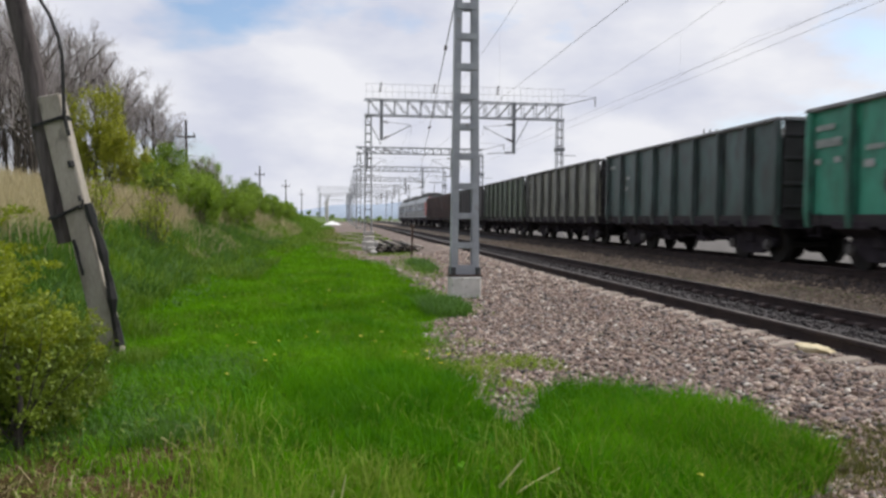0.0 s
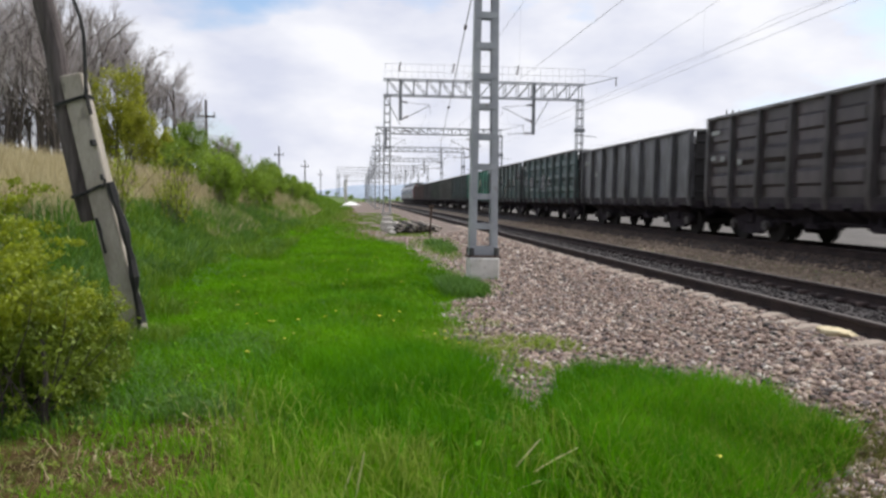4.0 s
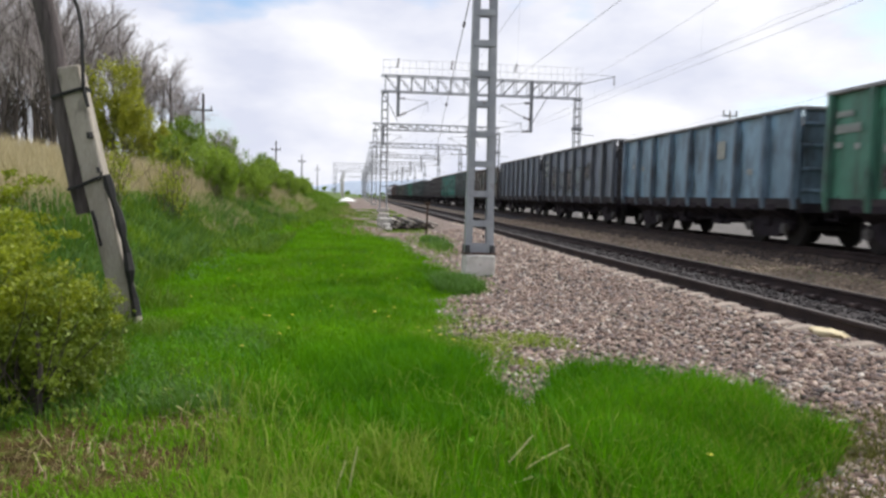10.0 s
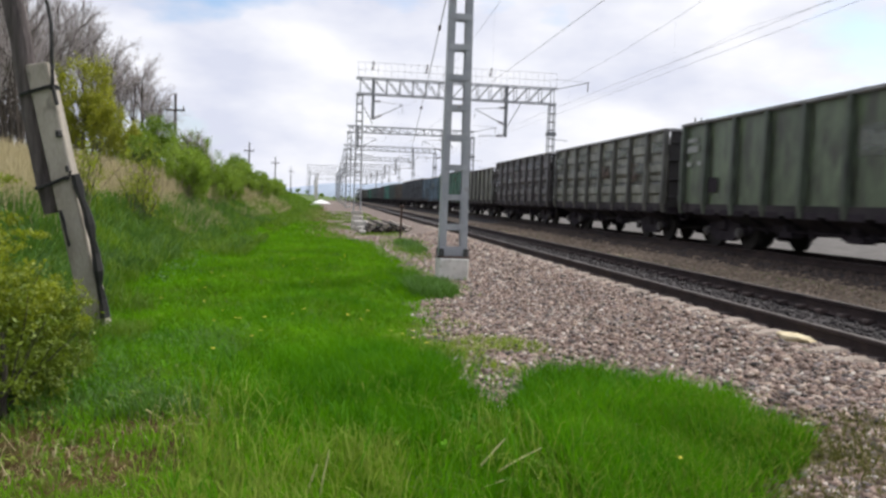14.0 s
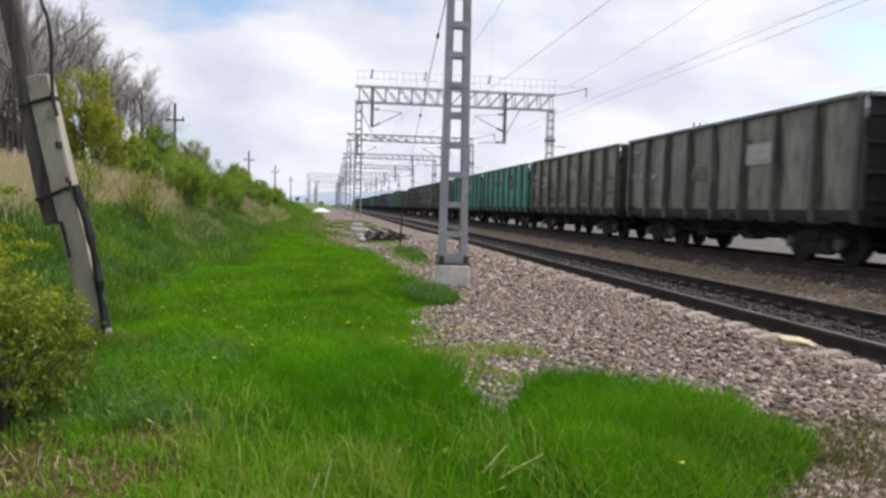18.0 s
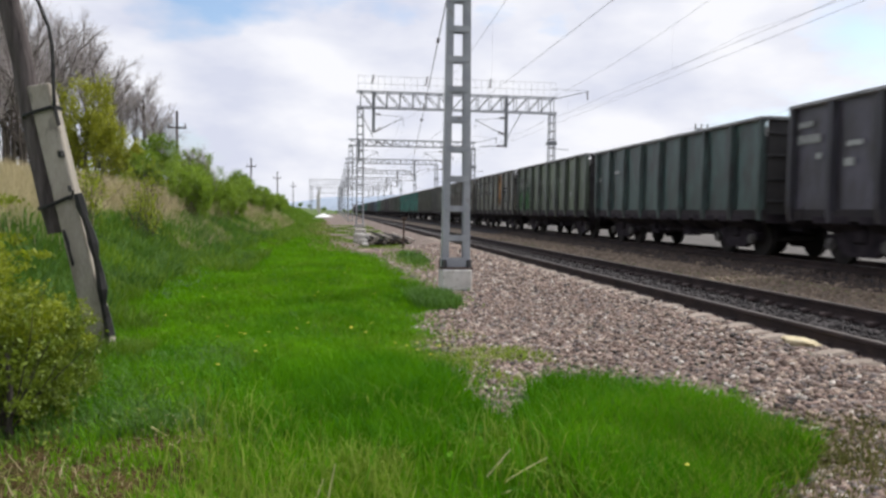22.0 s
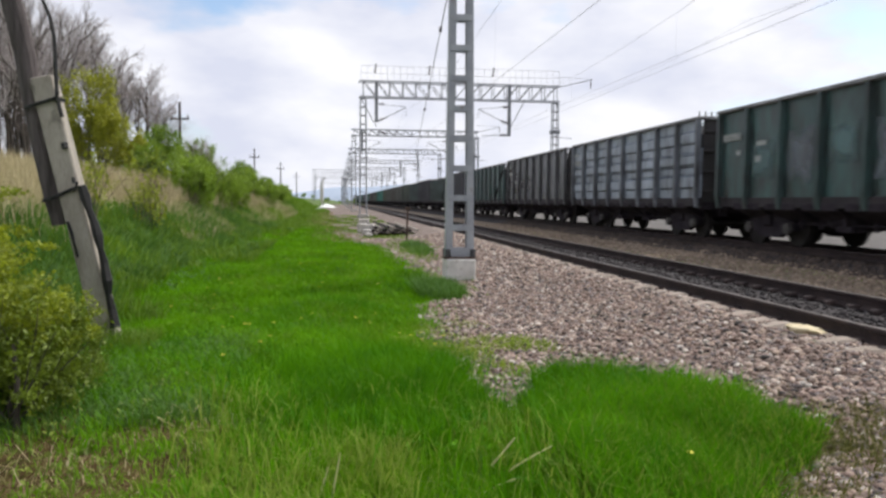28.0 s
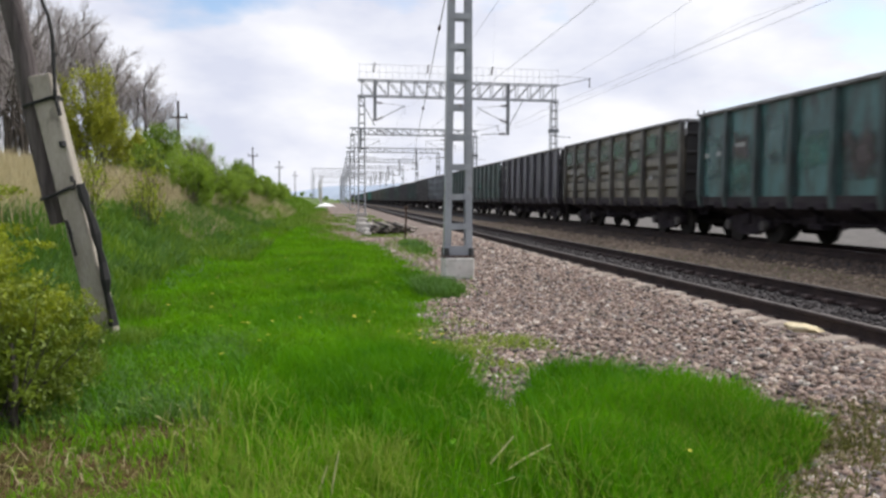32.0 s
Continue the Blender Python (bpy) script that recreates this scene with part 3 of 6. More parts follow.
track_a = rail_pair("railway_track", X1, "empty railway track with rusty rails on concrete sleepers")
track_b = rail_pair("railway_track", X2, "railway track carrying the freight train")
sl = finish(extrude(bmesh.new(), [(-0.87, -0.37), (0.87, -0.37), (0.87, -0.195), (0.55, -0.195), (0.3, -0.225), (-0.3, -0.225), (-0.55, -0.195), (-0.87, -0.195)], -0.115, 0.115), "sleeper", M_SLEEPER)
bm = extrude(bmesh.new(), [(-1.35, -0.37), (-0.87, -0.37), (-0.87, -0.165), (-1.02, -0.16), (-1.25, -0.2), (-1.35, -0.25)], -0.115, 0.115)
bmesh.ops.bevel(bm, geom=bm.edges[:], offset=0.03, segments=1, affect="EDGES")
se = finish(bm, "sleeper_end", M_SLEEPEND)
clip = finish(cube(-0.165, 0.165, -0.06, 0.06, -0.2, -0.125, 0.02), "fastening", M_RAIL)
for i in range(170):
    s = part("sleeper", sl, None, track_a)
    s.location = (X1, SLEEPER + i * PITCH, 0)
    if 8 < i < 90:
        e = part("sleeper_end", se, None, s, "dusty pale concrete sleeper end")
        e.rotation_euler = (0, 0, 0.06 * math.sin(i * 2.3))
        e.location = (0.03 * math.sin(i * 1.7), 0, 0.032 + 0.008 * math.sin(i * 3.1))
    if 10 < i < 60:
        for sx in (-0.795, 0.795):
            part("fastening", clip, None, s).location = (sx, 0, 0)
bm = bmesh.new()
for i in range(170, 640):
    box(bm, X1 - 1.35, X1 + 1.35, SLEEPER + i * PITCH - 0.13, SLEEPER + i * PITCH + 0.13, -0.3, -0.19)
part("sleepers_far", bm, M_SLEEPER, track_a)["kind"] = "stuff"
for i in range(130):
    part("sleeper", sl, None, track_b).location = (X2, 4 + i * PITCH, 0)

# ---- stones ----
g = np.random.default_rng(11)


def scatter(n, x0, x1, y0, y1, power=1.0):
    """More of them near y0."""
    u = g.uniform(0, 1, n) ** power
    return g.uniform(x0, x1, n), y0 + (y1 - y0) * u


def stone_stuff(name, x, y, r, material, label, lift=0.3):
    v, f = stones(x, y, ground_z(x, y) + 0.02 + r * lift, r, g)
    return tagged(new(name, np_mesh(name, v, f, material)), label, "stones", kind="stuff")


x, y = scatter(60000, 0.9, 4.82, 3.2, 30, 1.8)
keep = ((x > edge_x(y) - 0.12) | in_pocket(x, y)) & ((x < 4.3) | (np.abs((y - SLEEPER + PITCH / 2) % PITCH - PITCH / 2) > 0.11) | (g.uniform(0, 1, len(x)) < 0.15))
x, y = x[keep], y[keep]
r = g.uniform(0.012, 0.035, len(x)) * (1 + np.clip(y - 9, 0, 20) * 0.03)
stone_stuff("ballast_stones", x, y, r, M_STONE, "loose pinkish grey broken ballast stones beside track")
x, y = scatter(8000, 4.86, 6.9, 4, 40, 1.8)
keep = (np.abs(x - (X1 - 0.795)) > 0.1) & (np.abs(x - (X1 + 0.795)) > 0.1)
x, y = x[keep], y[keep]
stone_stuff("oily_stones", x, y, g.uniform(0.02, 0.042, len(x)), M_DARKSTONE, "dark oily ballast stones between rails", 0.75)
x, y = scatter(9000, 7.0, 10.9, 6, 50, 1.7)
stone_stuff("strip_stones", x, y, g.uniform(0.02, 0.05, len(x)) * (1 + y * 0.012), mat("brown_stone", (0.11, 0.08, 0.055), (0.37, 0.285, 0.21), 0.9, 8, 60, 0.3, island=1.0), "brownish broken stones between the tracks", 0.1)
x, y = scatter(5000, 10.6, 12.0, 10, 50, 1.6)
stone_stuff("shoulder_stones", x, y, g.uniform(0.02, 0.05, len(x)) * (1 + y * 0.012), mat("rusty_dark_stone", (0.03, 0.022, 0.019), (0.13, 0.095, 0.075), 0.9, 8, 60, 0.3, island=1.0), "dark brown stones beside the far track", 0.1)
x, y = scatter(9000, 1.8, 4.4, -9, 3.4)
keep = x > edge_x(y) - 0.1
x, y = x[keep], y[keep]
stone_stuff("rear_ballast_stones", x, y, g.uniform(0.018, 0.04, len(x)), M_STONE, "loose ballast stones further along the track")
shapes = []
for i in range(6):
    v, f = stones(np.zeros(1), np.zeros(1), np.zeros(1), np.array([0.036]), g)
    shapes.append(np_mesh("stone", v, f, M_STONE_ONE))
for i in range(280):
    sx, sy = g.uniform(2.2, 4.3), g.uniform(4.6, 8.5)
    if sx > edge_x(sy) + 0.05:
        s = part("stone", shapes[i % 6], None, ballast)
        s.location, s.rotation_euler, s.scale = (sx, sy, float(ground_z(sx, sy)) + 0.045), (0, 0, g.uniform(0, 6)), [g.uniform(0.5, 1.0)] * 3
pale = thing("pale_slab", "flat pale yellowish limestone beside the sleeper ends", "stone", at=(4.62, 6.85, -0.13), rz=10)
bm = bmesh.new()
bmesh.ops.create_icosphere(bm, subdivisions=3, radius=0.88)
for v in bm.verts:
    k = 1 + 0.35 * noise.noise(v.co * 1.7)
    v.co = Vector((v.co.x * 0.13 * k, v.co.y * 0.24 * k, max(-0.05, min(0.035 + 0.02 * noise.noise(v.co * 3), v.co.z * 0.07 * k))))
part("slab", bm, mat("yellow_limestone", (0.5, 0.4, 0.22), (0.66, 0.58, 0.4), 0.9, 5, 40, 0.4), pale)

# ---- contact line masts, gantries, wires ----
MX, MY = 2.31, 14.25
mast = thing("contact_line_mast", "grey painted steel lattice mast bolted to a concrete block", "mast", at=(MX, MY, 0.03))
for sx in (-1, 1):
    bm = bmesh.new()          # a channel leg that leans in towards the top
    prof = [(0, -0.11), (0, 0.11), (-sx * 0.13, 0.11), (-sx * 0.13, 0.098), (-sx * 0.012, 0.098), (-sx * 0.012, -0.098), (-sx * 0.13, -0.098), (-sx * 0.13, -0.11)]
    lo = [bm.verts.new((sx * 0.272 + a, b, 0.02)) for a, b in prof]
    hi = [bm.verts.new((sx * 0.17 + a, b * 0.75, 10.4)) for a, b in prof]
    for i in range(8):
        bm.faces.new((lo[i], lo[(i + 1) % 8], hi[(i + 1) % 8], hi[i]))
    bm.faces.new(lo), bm.faces.new(hi)
    bmesh.ops.recalc_face_normals(bm, faces=bm.faces)
    part("channel_leg", bm, M_STEEL, mast)
plate = finish(cube(-0.5, 0.5, -0.006, 0.006, -0.056, 0.056), "batten_plate", M_STEEL)
for i in range(18):
    z = 0.589 + 0.5637 * i
    for sy in (-1, 1):
        b = part("batten_plate", plate, None, mast)
        b.location, b.scale = (0, sy * (0.117 - 0.0026 * z), z), (0.48 - 0.0178 * z, 1, 1)
part("base_plate", cube(-0.31, 0.31, -0.24, 0.24, 0.0, 0.04, 0.006), M_RUST, mast, "rust-stained base plate")
part("foot_gusset", cube(-0.27, 0.27, -0.13, -0.118, 0.03, 0.22), M_STEEL, mast)
bolt = finish(rod(bmesh.new(), (0, 0, 0), (0, 0, 0.14), 0.05, n=6), "bolt", M_UNDER0)
for sx in (-1, 1):
    for sy in (-1, 1):
        part("bolt", bolt, None, mast).location = (sx * 0.24, sy * 0.18, 0.04)
found = thing("mast_foundation", "pale concrete foundation block under the steel mast", "foundation", at=(MX, MY, 0.03))
part("block", cube(-0.285, 0.285, -0.28, 0.28, -0.9, 0.0, 0.025), mat("whitewashed_concrete", (0.52, 0.5, 0.46), (0.74, 0.71, 0.67), 0.9, 4, 35, 0.3, dirt=(0.3, 0.25, 0.2), dirt_at=(0.6, 0.75)), found)
brace = part("cantilever", rod(bmesh.new(), (0, 0, 7.0), (3.0, 0, 7.9), 0.04), M_STEELD, mast)
part("stay", rod(bmesh.new(), (0, 0, 8.9), (3.0, 0, 7.95), 0.02), M_STEELD, mast)


def insulator(parent, a, b, n=5, r=0.07):
    """A string of porcelain sheds from a to b."""
    a, b = Vector(a), Vector(b)
    bm = bmesh.new()
    for i in range(n):
        p, q = a.lerp(b, i / n), a.lerp(b, (i + 0.55) / n)
        rod(bm, p, q, r, r * 0.45, 8)
    rod(bm, a, b, 0.02, n=6)
    return part("insulator", bm, M_INSUL, parent)


GL, GR, GB, GT = 2.2, 19.5, 10.15, 11.5


def gantry(y, GT, railing):
    t = thing("catenary_gantry", "grey steel lattice gantry spanning the tracks", "gantry", "gantries over the tracks", at=(0, y, 0))
    rung = finish(cube(-0.26, 0.26, -0.3, 0.3, -0.03, 0.03), "rung", M_STEELD)
    for x in (GL, GR):
        for sx in (-1, 1):
            for sy in (-1, 1):
                part("leg_angle", bar(bmesh.new(), (x + sx * 0.3, sy * 0.32, -0.3), (x + sx * 0.24, sy * 0.3, GB), 0.085), M_STEEL, t)
        for i in range(14):
            part("rung", rung, None, t).location = (x, 0, 0.4 + i * 0.74)
        part("footing", cube(x - 0.5, x + 0.5, -0.5, 0.5, -0.8, -0.05, 0.03), M_CONCRETE, t)
    for z in (GB, GT):
        for sy in (-0.5, 0.5):
            part("chord", cube(GL - 0.35, GR + 0.3, sy - 0.05, sy + 0.05, z - 0.05, z + 0.05), M_STEEL, t)
    n = 15
    w = (GR - GL) / n
    up = finish(bar(bmesh.new(), (0, 0, GB), (0, 0, GT), 0.06), "upright", M_STEELD)
    dg = [finish(bar(bmesh.new(), (0, 0, [GT, GB][k]), (w, 0, [GB, GT][k]), 0.06), "diagonal", M_STEELD) for k in (0, 1)]
    for i in range(n + 1):
        for sy in (-0.5, 0.5):
            part("upright", up, None, t).location = (GL + i * w, sy, 0)
            if i < n:
                part("diagonal", dg[0 if i < 7 else 1], None, t).location = (GL + i * w, sy, 0)
    if railing:
        rp = finish(rod(bmesh.new(), (0, -0.5, GT), (0, -0.5, GT + 1.3), 0.01, n=5), "rail_post", M_STEELD)
        for i in range(32):
            part("rail_post", rp, None, t).location = (GL - 0.2 + i * 0.571, 0, 0)
        for z in (0.65, 1.3):
            part("guard_rail", rod(bmesh.new(), (GL - 0.3, -0.5, GT + z), (GR + 0.25, -0.5, GT + z), 0.013, n=5), M_STEELD, t)
    for x, s, ax in ((3.35, 1, X1), (15.25, -1, X2)):
        part("hanger", cube(x - 0.13, x + 0.13, -0.14, 0.14, 7.0 if s < 0 else 8.2 - 0.2, GT), M_STEELD, t)
        part("hanger_stay", rod(bmesh.new(), (x, 0, 7.6), (x - s * 1.4, 0, GB), 0.035), M_STEELD, t)
        part("console_tube", rod(bmesh.new(), (x + s * 0.5, 0, 8.25), (ax + s * 0.3, 0, 9.35), 0.035), M_STEELD, t)
        part("console_stay", rod(bmesh.new(), (x, 0, 9.6), (ax + s * 0.25, 0, 9.4), 0.018), M_STEELD, t)
        part("drop_rod", rod(bmesh.new(), (ax + s * 0.3, 0, 9.35), (ax + s * 0.35, 0, 8.6), 0.015), M_STEELD, t)
        part("registration_arm", rod(bmesh.new(), (x, 0, 7.1), (ax - s * 0.1, 0, 7.0), 0.03), M_STEELD, t)
        insulator(t, (x + s * 0.1, 0, 8.1), (x + s * 0.75, 0, 8.38), 5, 0.15)
        insulator(t, (x + s * 0.1, 0, 9.6), (x + s * 0.65, 0, 9.57), 5, 0.13)
        insulator(t, (x + s * 0.25, 0, 7.1), (x + s * 0.85, 0, 7.08), 5, 0.13)
    if railing:
        for x in (3.2, 7.9, 13.6):
            insulator(t, (x, -0.5, GT + 0.7), (x + 0.12, -0.5, GT + 1.5), 4, 0.12)
    part("side_bracket", rod(bmesh.new(), (GR, 0, GT - 0.1), (GR + 3.4, 0, GT + 0.75), 0.035), M_STEELD, t)
    part("side_bracket_stay", rod(bmesh.new(), (GR, 0, GT + 0.9), (GR + 3.4, 0, GT + 0.78), 0.016), M_STEELD, t)
    insulator(t, (GR + 3.3, 0, GT + 0.75), (GR + 3.3, 0, GT - 0.1), 5, 0.08)
    part("leg_clamp", cube(GR - 0.4, GR + 0.4, -0.36, 0.36, 7.3, 7.6), M_STEELD, t)
    part("feeder_arm", rod(bmesh.new(), (GR, 0, 7.0), (GR + 1.6, 0, 6.9), 0.03), M_STEELD, t)
    return t


gantry(66.7, 11.5, True)
first_gantry = gantry(66.7 + 39.2, 11.0, False)
for i in range(2, 8):
    copy_thing(first_gantry, pose(0, 66.7 + 39.2 * i, 0))


def small_gantry(x0, x1, y, h):
    t = thing("yard_gantry", "slim grey steel portal beyond the tracks", "gantry", "gantries over the tracks", at=(0, y, -0.4))
    for x in (x0, x1):
        for sx in (-0.3, 0.3):
            part("leg_angle", bar(bmesh.new(), (x + sx, 0, 0), (x + sx * 0.8, 0, h), 0.09), M_STEELD, t)
        for i in range(9):
            part("rung", cube(x - 0.3, x + 0.3, -0.05, 0.05, 0.8 + i * 1.2, 0.9 + i * 1.2), M_STEELD, t)
    for z in (h, h - 0.9):
        part("chord", cube(x0 - 0.4, x1 + 0.4, -0.08, 0.08, z - 0.06, z + 0.06), M_STEELD, t)
    n = 10
    for i in range(n):
        a, b = x0 + (x1 - x0) * i / n, x0 + (x1 - x0) * (i + 1) / n
        part("diagonal", bar(bmesh.new(), (a, 0, h if i % 2 else h - 0.9), (b, 0, h - 0.9 if i % 2 else h), 0.06), M_STEELD, t)
    return t


small_gantry(-7.9, 2.5, 250, 11.6)
small_gantry(-9.5, 2.0, 330, 11.6)
small_gantry(-9.0, 2.0, 420, 11.6)
small_gantry(-8.6, 1.6, 288, 11.2)


def wire(name, pts, r, label, category="wire"):
    t = thing(name, label, category)
    bm = bmesh.new()
    tube(bm, pts, r, 4)
    part("strand", bm, M_WIRE, t)
    return t


def catenary(x, zc, zm, low, zig, ys):
    """Contact wire, messenger wire in sagging spans, and droppers."""
    pc, pm = [], []
    for i, (a, b) in enumerate(zip(ys, ys[1:])):
        for k in range(8):
            u = k / 8
            xx = x + (zig if i % 2 else -zig) * (1 - 2 * u)
            pc.append((xx, a + (b - a) * u, zc))
            pm.append((xx, a + (b - a) * u, zm - 4 * (zm - low) * u * (1 - u)))
    c = wire("contact_wire", pc, 0.006, "thin dark contact wire over the track")
    wire("messenger_wire", pm, 0.006, "sagging messenger wire over the track")
    for p, q in zip(pc[::2], pm[::2]):
        if q[1] < 200:
            part("dropper", rod(bmesh.new(), p, q, 0.002, n=4), M_WIRE, c)


SPANS = [-90, -38, 14.25] + [66.7 + 39.2 * i for i in range(7)]
catenary(X1 + 0.1, 5.52, 9.2, 7.8, 0.1, SPANS)
catenary(X2, 6.34, 9.3, 7.95, 0.15, SPANS)
wire("feeder_wire", [(X2, y, 6.7 + 0.03 * math.cos(y * 0.16)) for y in range(-60, 300, 12)], 0.006, "reinforcing feeder wire beside the catenary")
wire("line_wire", [(GR + 3.3, y, GT - 0.1 - 0.7 * math.sin(max(0, (y + 38) % 39.2) / 39.2 * math.pi)) for y in range(-80, 300, 5)], 0.006, "overhead line wire on the gantry brackets")
for sx in (-0.6, 0.6):
    wire("yard_wire", [(34 + sx, y, 9.25 - 0.35 * math.sin((y - 44) % 22 / 22 * math.pi) ** 2) for y in range(-44, 200, 4)], 0.01, "overhead line wire on the yard masts")
guy = wire("anchor_wire", [(2.6, 14.6, 7.6), (12.6, 127, 7.1)], 0.02, "slanting anchor wire with porcelain strain insulators")
A, B = Vector((2.6, 14.6, 7.6)), Vector((12.6, 127, 7.1))
for u in (0.03, 0.12, 0.33):
    p = A.lerp(B, u)
    insulator(guy, p, p + (B - A).normalized() * (0.5 + u), 5, 0.045 + u * 0.1)


def far_mast(x, y, h):
    t = thing("yard_mast", "grey concrete mast with porcelain insulators", "mast", "yard masts", at=(x, y, -0.45))
    part("shaft", rod(bmesh.new(), (0, 0, 0), (0, 0, h), 0.14, 0.09, 8), M_CONCRETE, t)
    part("crossarm", cube(-0.7, 0.7, -0.06, 0.06, h - 0.25, h - 0.13), M_STEELD, t)
    for s in (-0.6, 0.0, 0.6):
        part("pin_insulator", rod(bmesh.new(), (s, 0, h - 0.1), (s, 0, h + 0.3), 0.07, 0.05, 8), M_OLDWOOD, t)
    return t


for i in range(6):
    far_mast(-4.5 - 0.9 * i, 235 + 31 * i, 8.5)
far_mast(33.6, 66, 9.7)
far_mast(34.5, 44, 9.4)

# ---- the leaning post ----
PY, K = 8.6, 8.6 / 7.3
post = thing("leaning_pole", "leaning weathered timber pole wired to a concrete stub", "utility pole", at=(-2.6, PY, -0.42))


def loc(x, z, dy=0.0):
    return Vector((x * K + 2.6, dy * K, 1.12 + (z - 1.12) * K + 0.42))


shaft = [(-2.53, 0.88, 0.095), (-2.58, 1.12, 0.112), (-2.66, 1.55, 0.118), (-2.75, 2.05, 0.113), (-2.81, 2.45, 0.108), (-2.9, 2.87, 0.108), (-3.25, 4.4, 0.1)]
part("timber_shaft", tube(bmesh.new(), [loc(x, z, 0.08) for x, z, r in shaft], [r for x, z, r in shaft], 12), M_OLDWOOD, post, "dark weathered timber shaft")
bm = bmesh.new()
top, foot = (-2.625, 2.21), (-2.06, -0.4)
d = (loc(*top) - loc(*foot)).normalized()
nrm = Vector((d.z, 0, -d.x))
prof = [(-0.112, -0.1), (0.09, -0.1), (0.112, -0.08), (0.112, 0.1), (-0.112, 0.1)]
lo = [bm.verts.new(loc(*foot) + nrm * a * 1.05 + Vector((0, b, 0))) for a, b in prof]
hi = [bm.verts.new(loc(*top) + nrm * a + Vector((0, b, 0))) for a, b in prof]
for i in range(5):
    bm.faces.new((lo[i], lo[(i + 1) % 5], hi[(i + 1) % 5], hi[i]))
bm.faces.new(lo), bm.faces.new(hi)
bmesh.ops.recalc_face_normals(bm, faces=bm.faces)
bmesh.ops.bevel(bm, geom=bm.edges[:], offset=0.012, segments=1, affect="EDGES")
part("concrete_stub", bm, M_POST, post, "pale weathered concrete stub post")
for (xa, za), (xb, zb) in (((-2.78, 1.93), (-2.47, 2.02)), ((-2.65, 1.1), (-2.33, 1.22))):
    coil = []
    for k in range(2):
        o = 0.016 * (k - 0.5)
        coil += [loc(xa - 0.03, za + o, 0.08), loc(xa, za + o, -0.03), loc(xa + 0.1, za + 0.02 + o, -0.1), loc(xb - 0.03, zb - 0.01 + o, -0.108), loc(xb, zb + o, -0.04), loc(xb - 0.02, zb + o, 0.12), loc(xa + 0.05, za + o, 0.21)]
    coil += [loc(xb - 0.01, zb - 0.02, -0.115), loc(xb + 0.01, zb + 0.05, -0.12)]
    bm = tube(bmesh.new(), coil, 0.011, 5)
    part("wire_band", bm, M_TAR, post, "twisted black binding wire")
pts = [(-2.9, 3.25), (-2.72, 3.12), (-2.6, 2.93), (-2.52, 2.72), (-2.49, 2.55), (-2.485, 2.3), (-2.48, 2.02), (-2.44, 1.85)]
bm = tube(bmesh.new(), [loc(*p, -0.1) for p in pts], 0.02, 6)
part("loose_cable", bm, M_TAR, post, "loose bent black cable")
for pts, r in (([(-2.274, 1.242), (-2.246, 1.125), (-2.213, 1.022), (-2.176, 0.904), (-2.147, 0.79), (-2.12, 0.66), (-2.097, 0.53), (-2.069, 0.373), (-2.061, 0.242), (-2.038, 0.111), (-2.005, -0.058)], 0.046),
               ([(-2.404, 0.912), (-2.376, 0.814), (-2.348, 0.711), (-2.326, 0.591)], 0.016)):
    line = [loc(x - 0.014, z, -0.1 + 0.012 * math.sin(k * 2.3)) for k, (x, z) in enumerate(pts)]
    part("tar_strip", tube(bmesh.new(), line, [r * (1 + 0.3 * math.sin(k * 2.1)) for k in range(len(line))], 6), M_TAR, post, "black cable running down the stub")
for x, z, r in ((-2.43, 1.6, 0.03), (-2.36, 1.29, 0.015)):
    part("spall", rod(bmesh.new(), loc(x, z + 0.02, -0.1), loc(x + 0.01, z - 0.03, -0.105), r * K, n=5), M_TAR, post, "dark chipped hollow in the concrete")


def line_pole(x, y, h):
    z = float(ground_z(x, y))
    t = thing("utility_pole", "distant weathered utility pole with cross arms", "utility pole", "line of utility poles", at=(x, y, z))
    part("shaft", rod(bmesh.new(), (0, 0, -0.3), (0, 0, h), 0.14, 0.1, 8), M_OLDWOOD, t)
    part("crossarm", cube(-0.75, 0.75, -0.06, 0.06, h - 1.4, h - 1.26), M_OLDWOOD, t)
    for s in (-0.65, 0.65):
        part("insulator", rod(bmesh.new(), (s, 0, h - 1.26), (s, 0, h - 0.95), 0.06, 0.03, 6), M_INSUL, t)
    return t


for x, y, z in ((-12.9, 65, 9.1), (-12.7, 119, 9.0), (-11.4, 155, 8.75), (-11.5, 215, 9.0)):
    line_pole(x, y, z - float(ground_z(x, y)))

# ---- lineside clutter ----
pile = thing("pole_stack", "stack of old rusty rails and poles lying beside the track", "stack", at=(2.2, 34.6, -0.42))
g = np.random.default_rng(5)
for i in range(22):
    x, z = -0.85 + (i % 8) * 0.27 + 0.1 * (i // 8) + g.uniform(-0.04, 0.04), 0.16 + 0.11 * (i // 8)
    part("old_pole", rod(bmesh.new(), (x + g.uniform(-0.05, 0.1), -2.3 + g.uniform(-0.3, 0.9), z), (x + g.uniform(-0.25, 0.25), 6.5 + g.uniform(-1.5, 1.5), z - 0.02), 0.055, 0.05, 7), M_POST if i % 2 else M_TIMBER, pile)
part("bearer", cube(-0.8, 0.9, -1.2, -0.95, -0.02, 0.12, 0.02), M_TIMBER, pile)
part("bearer", cube(-0.8, 0.9, 2.2, 2.45, -0.02, 0.12, 0.02), M_TIMBER, pile)
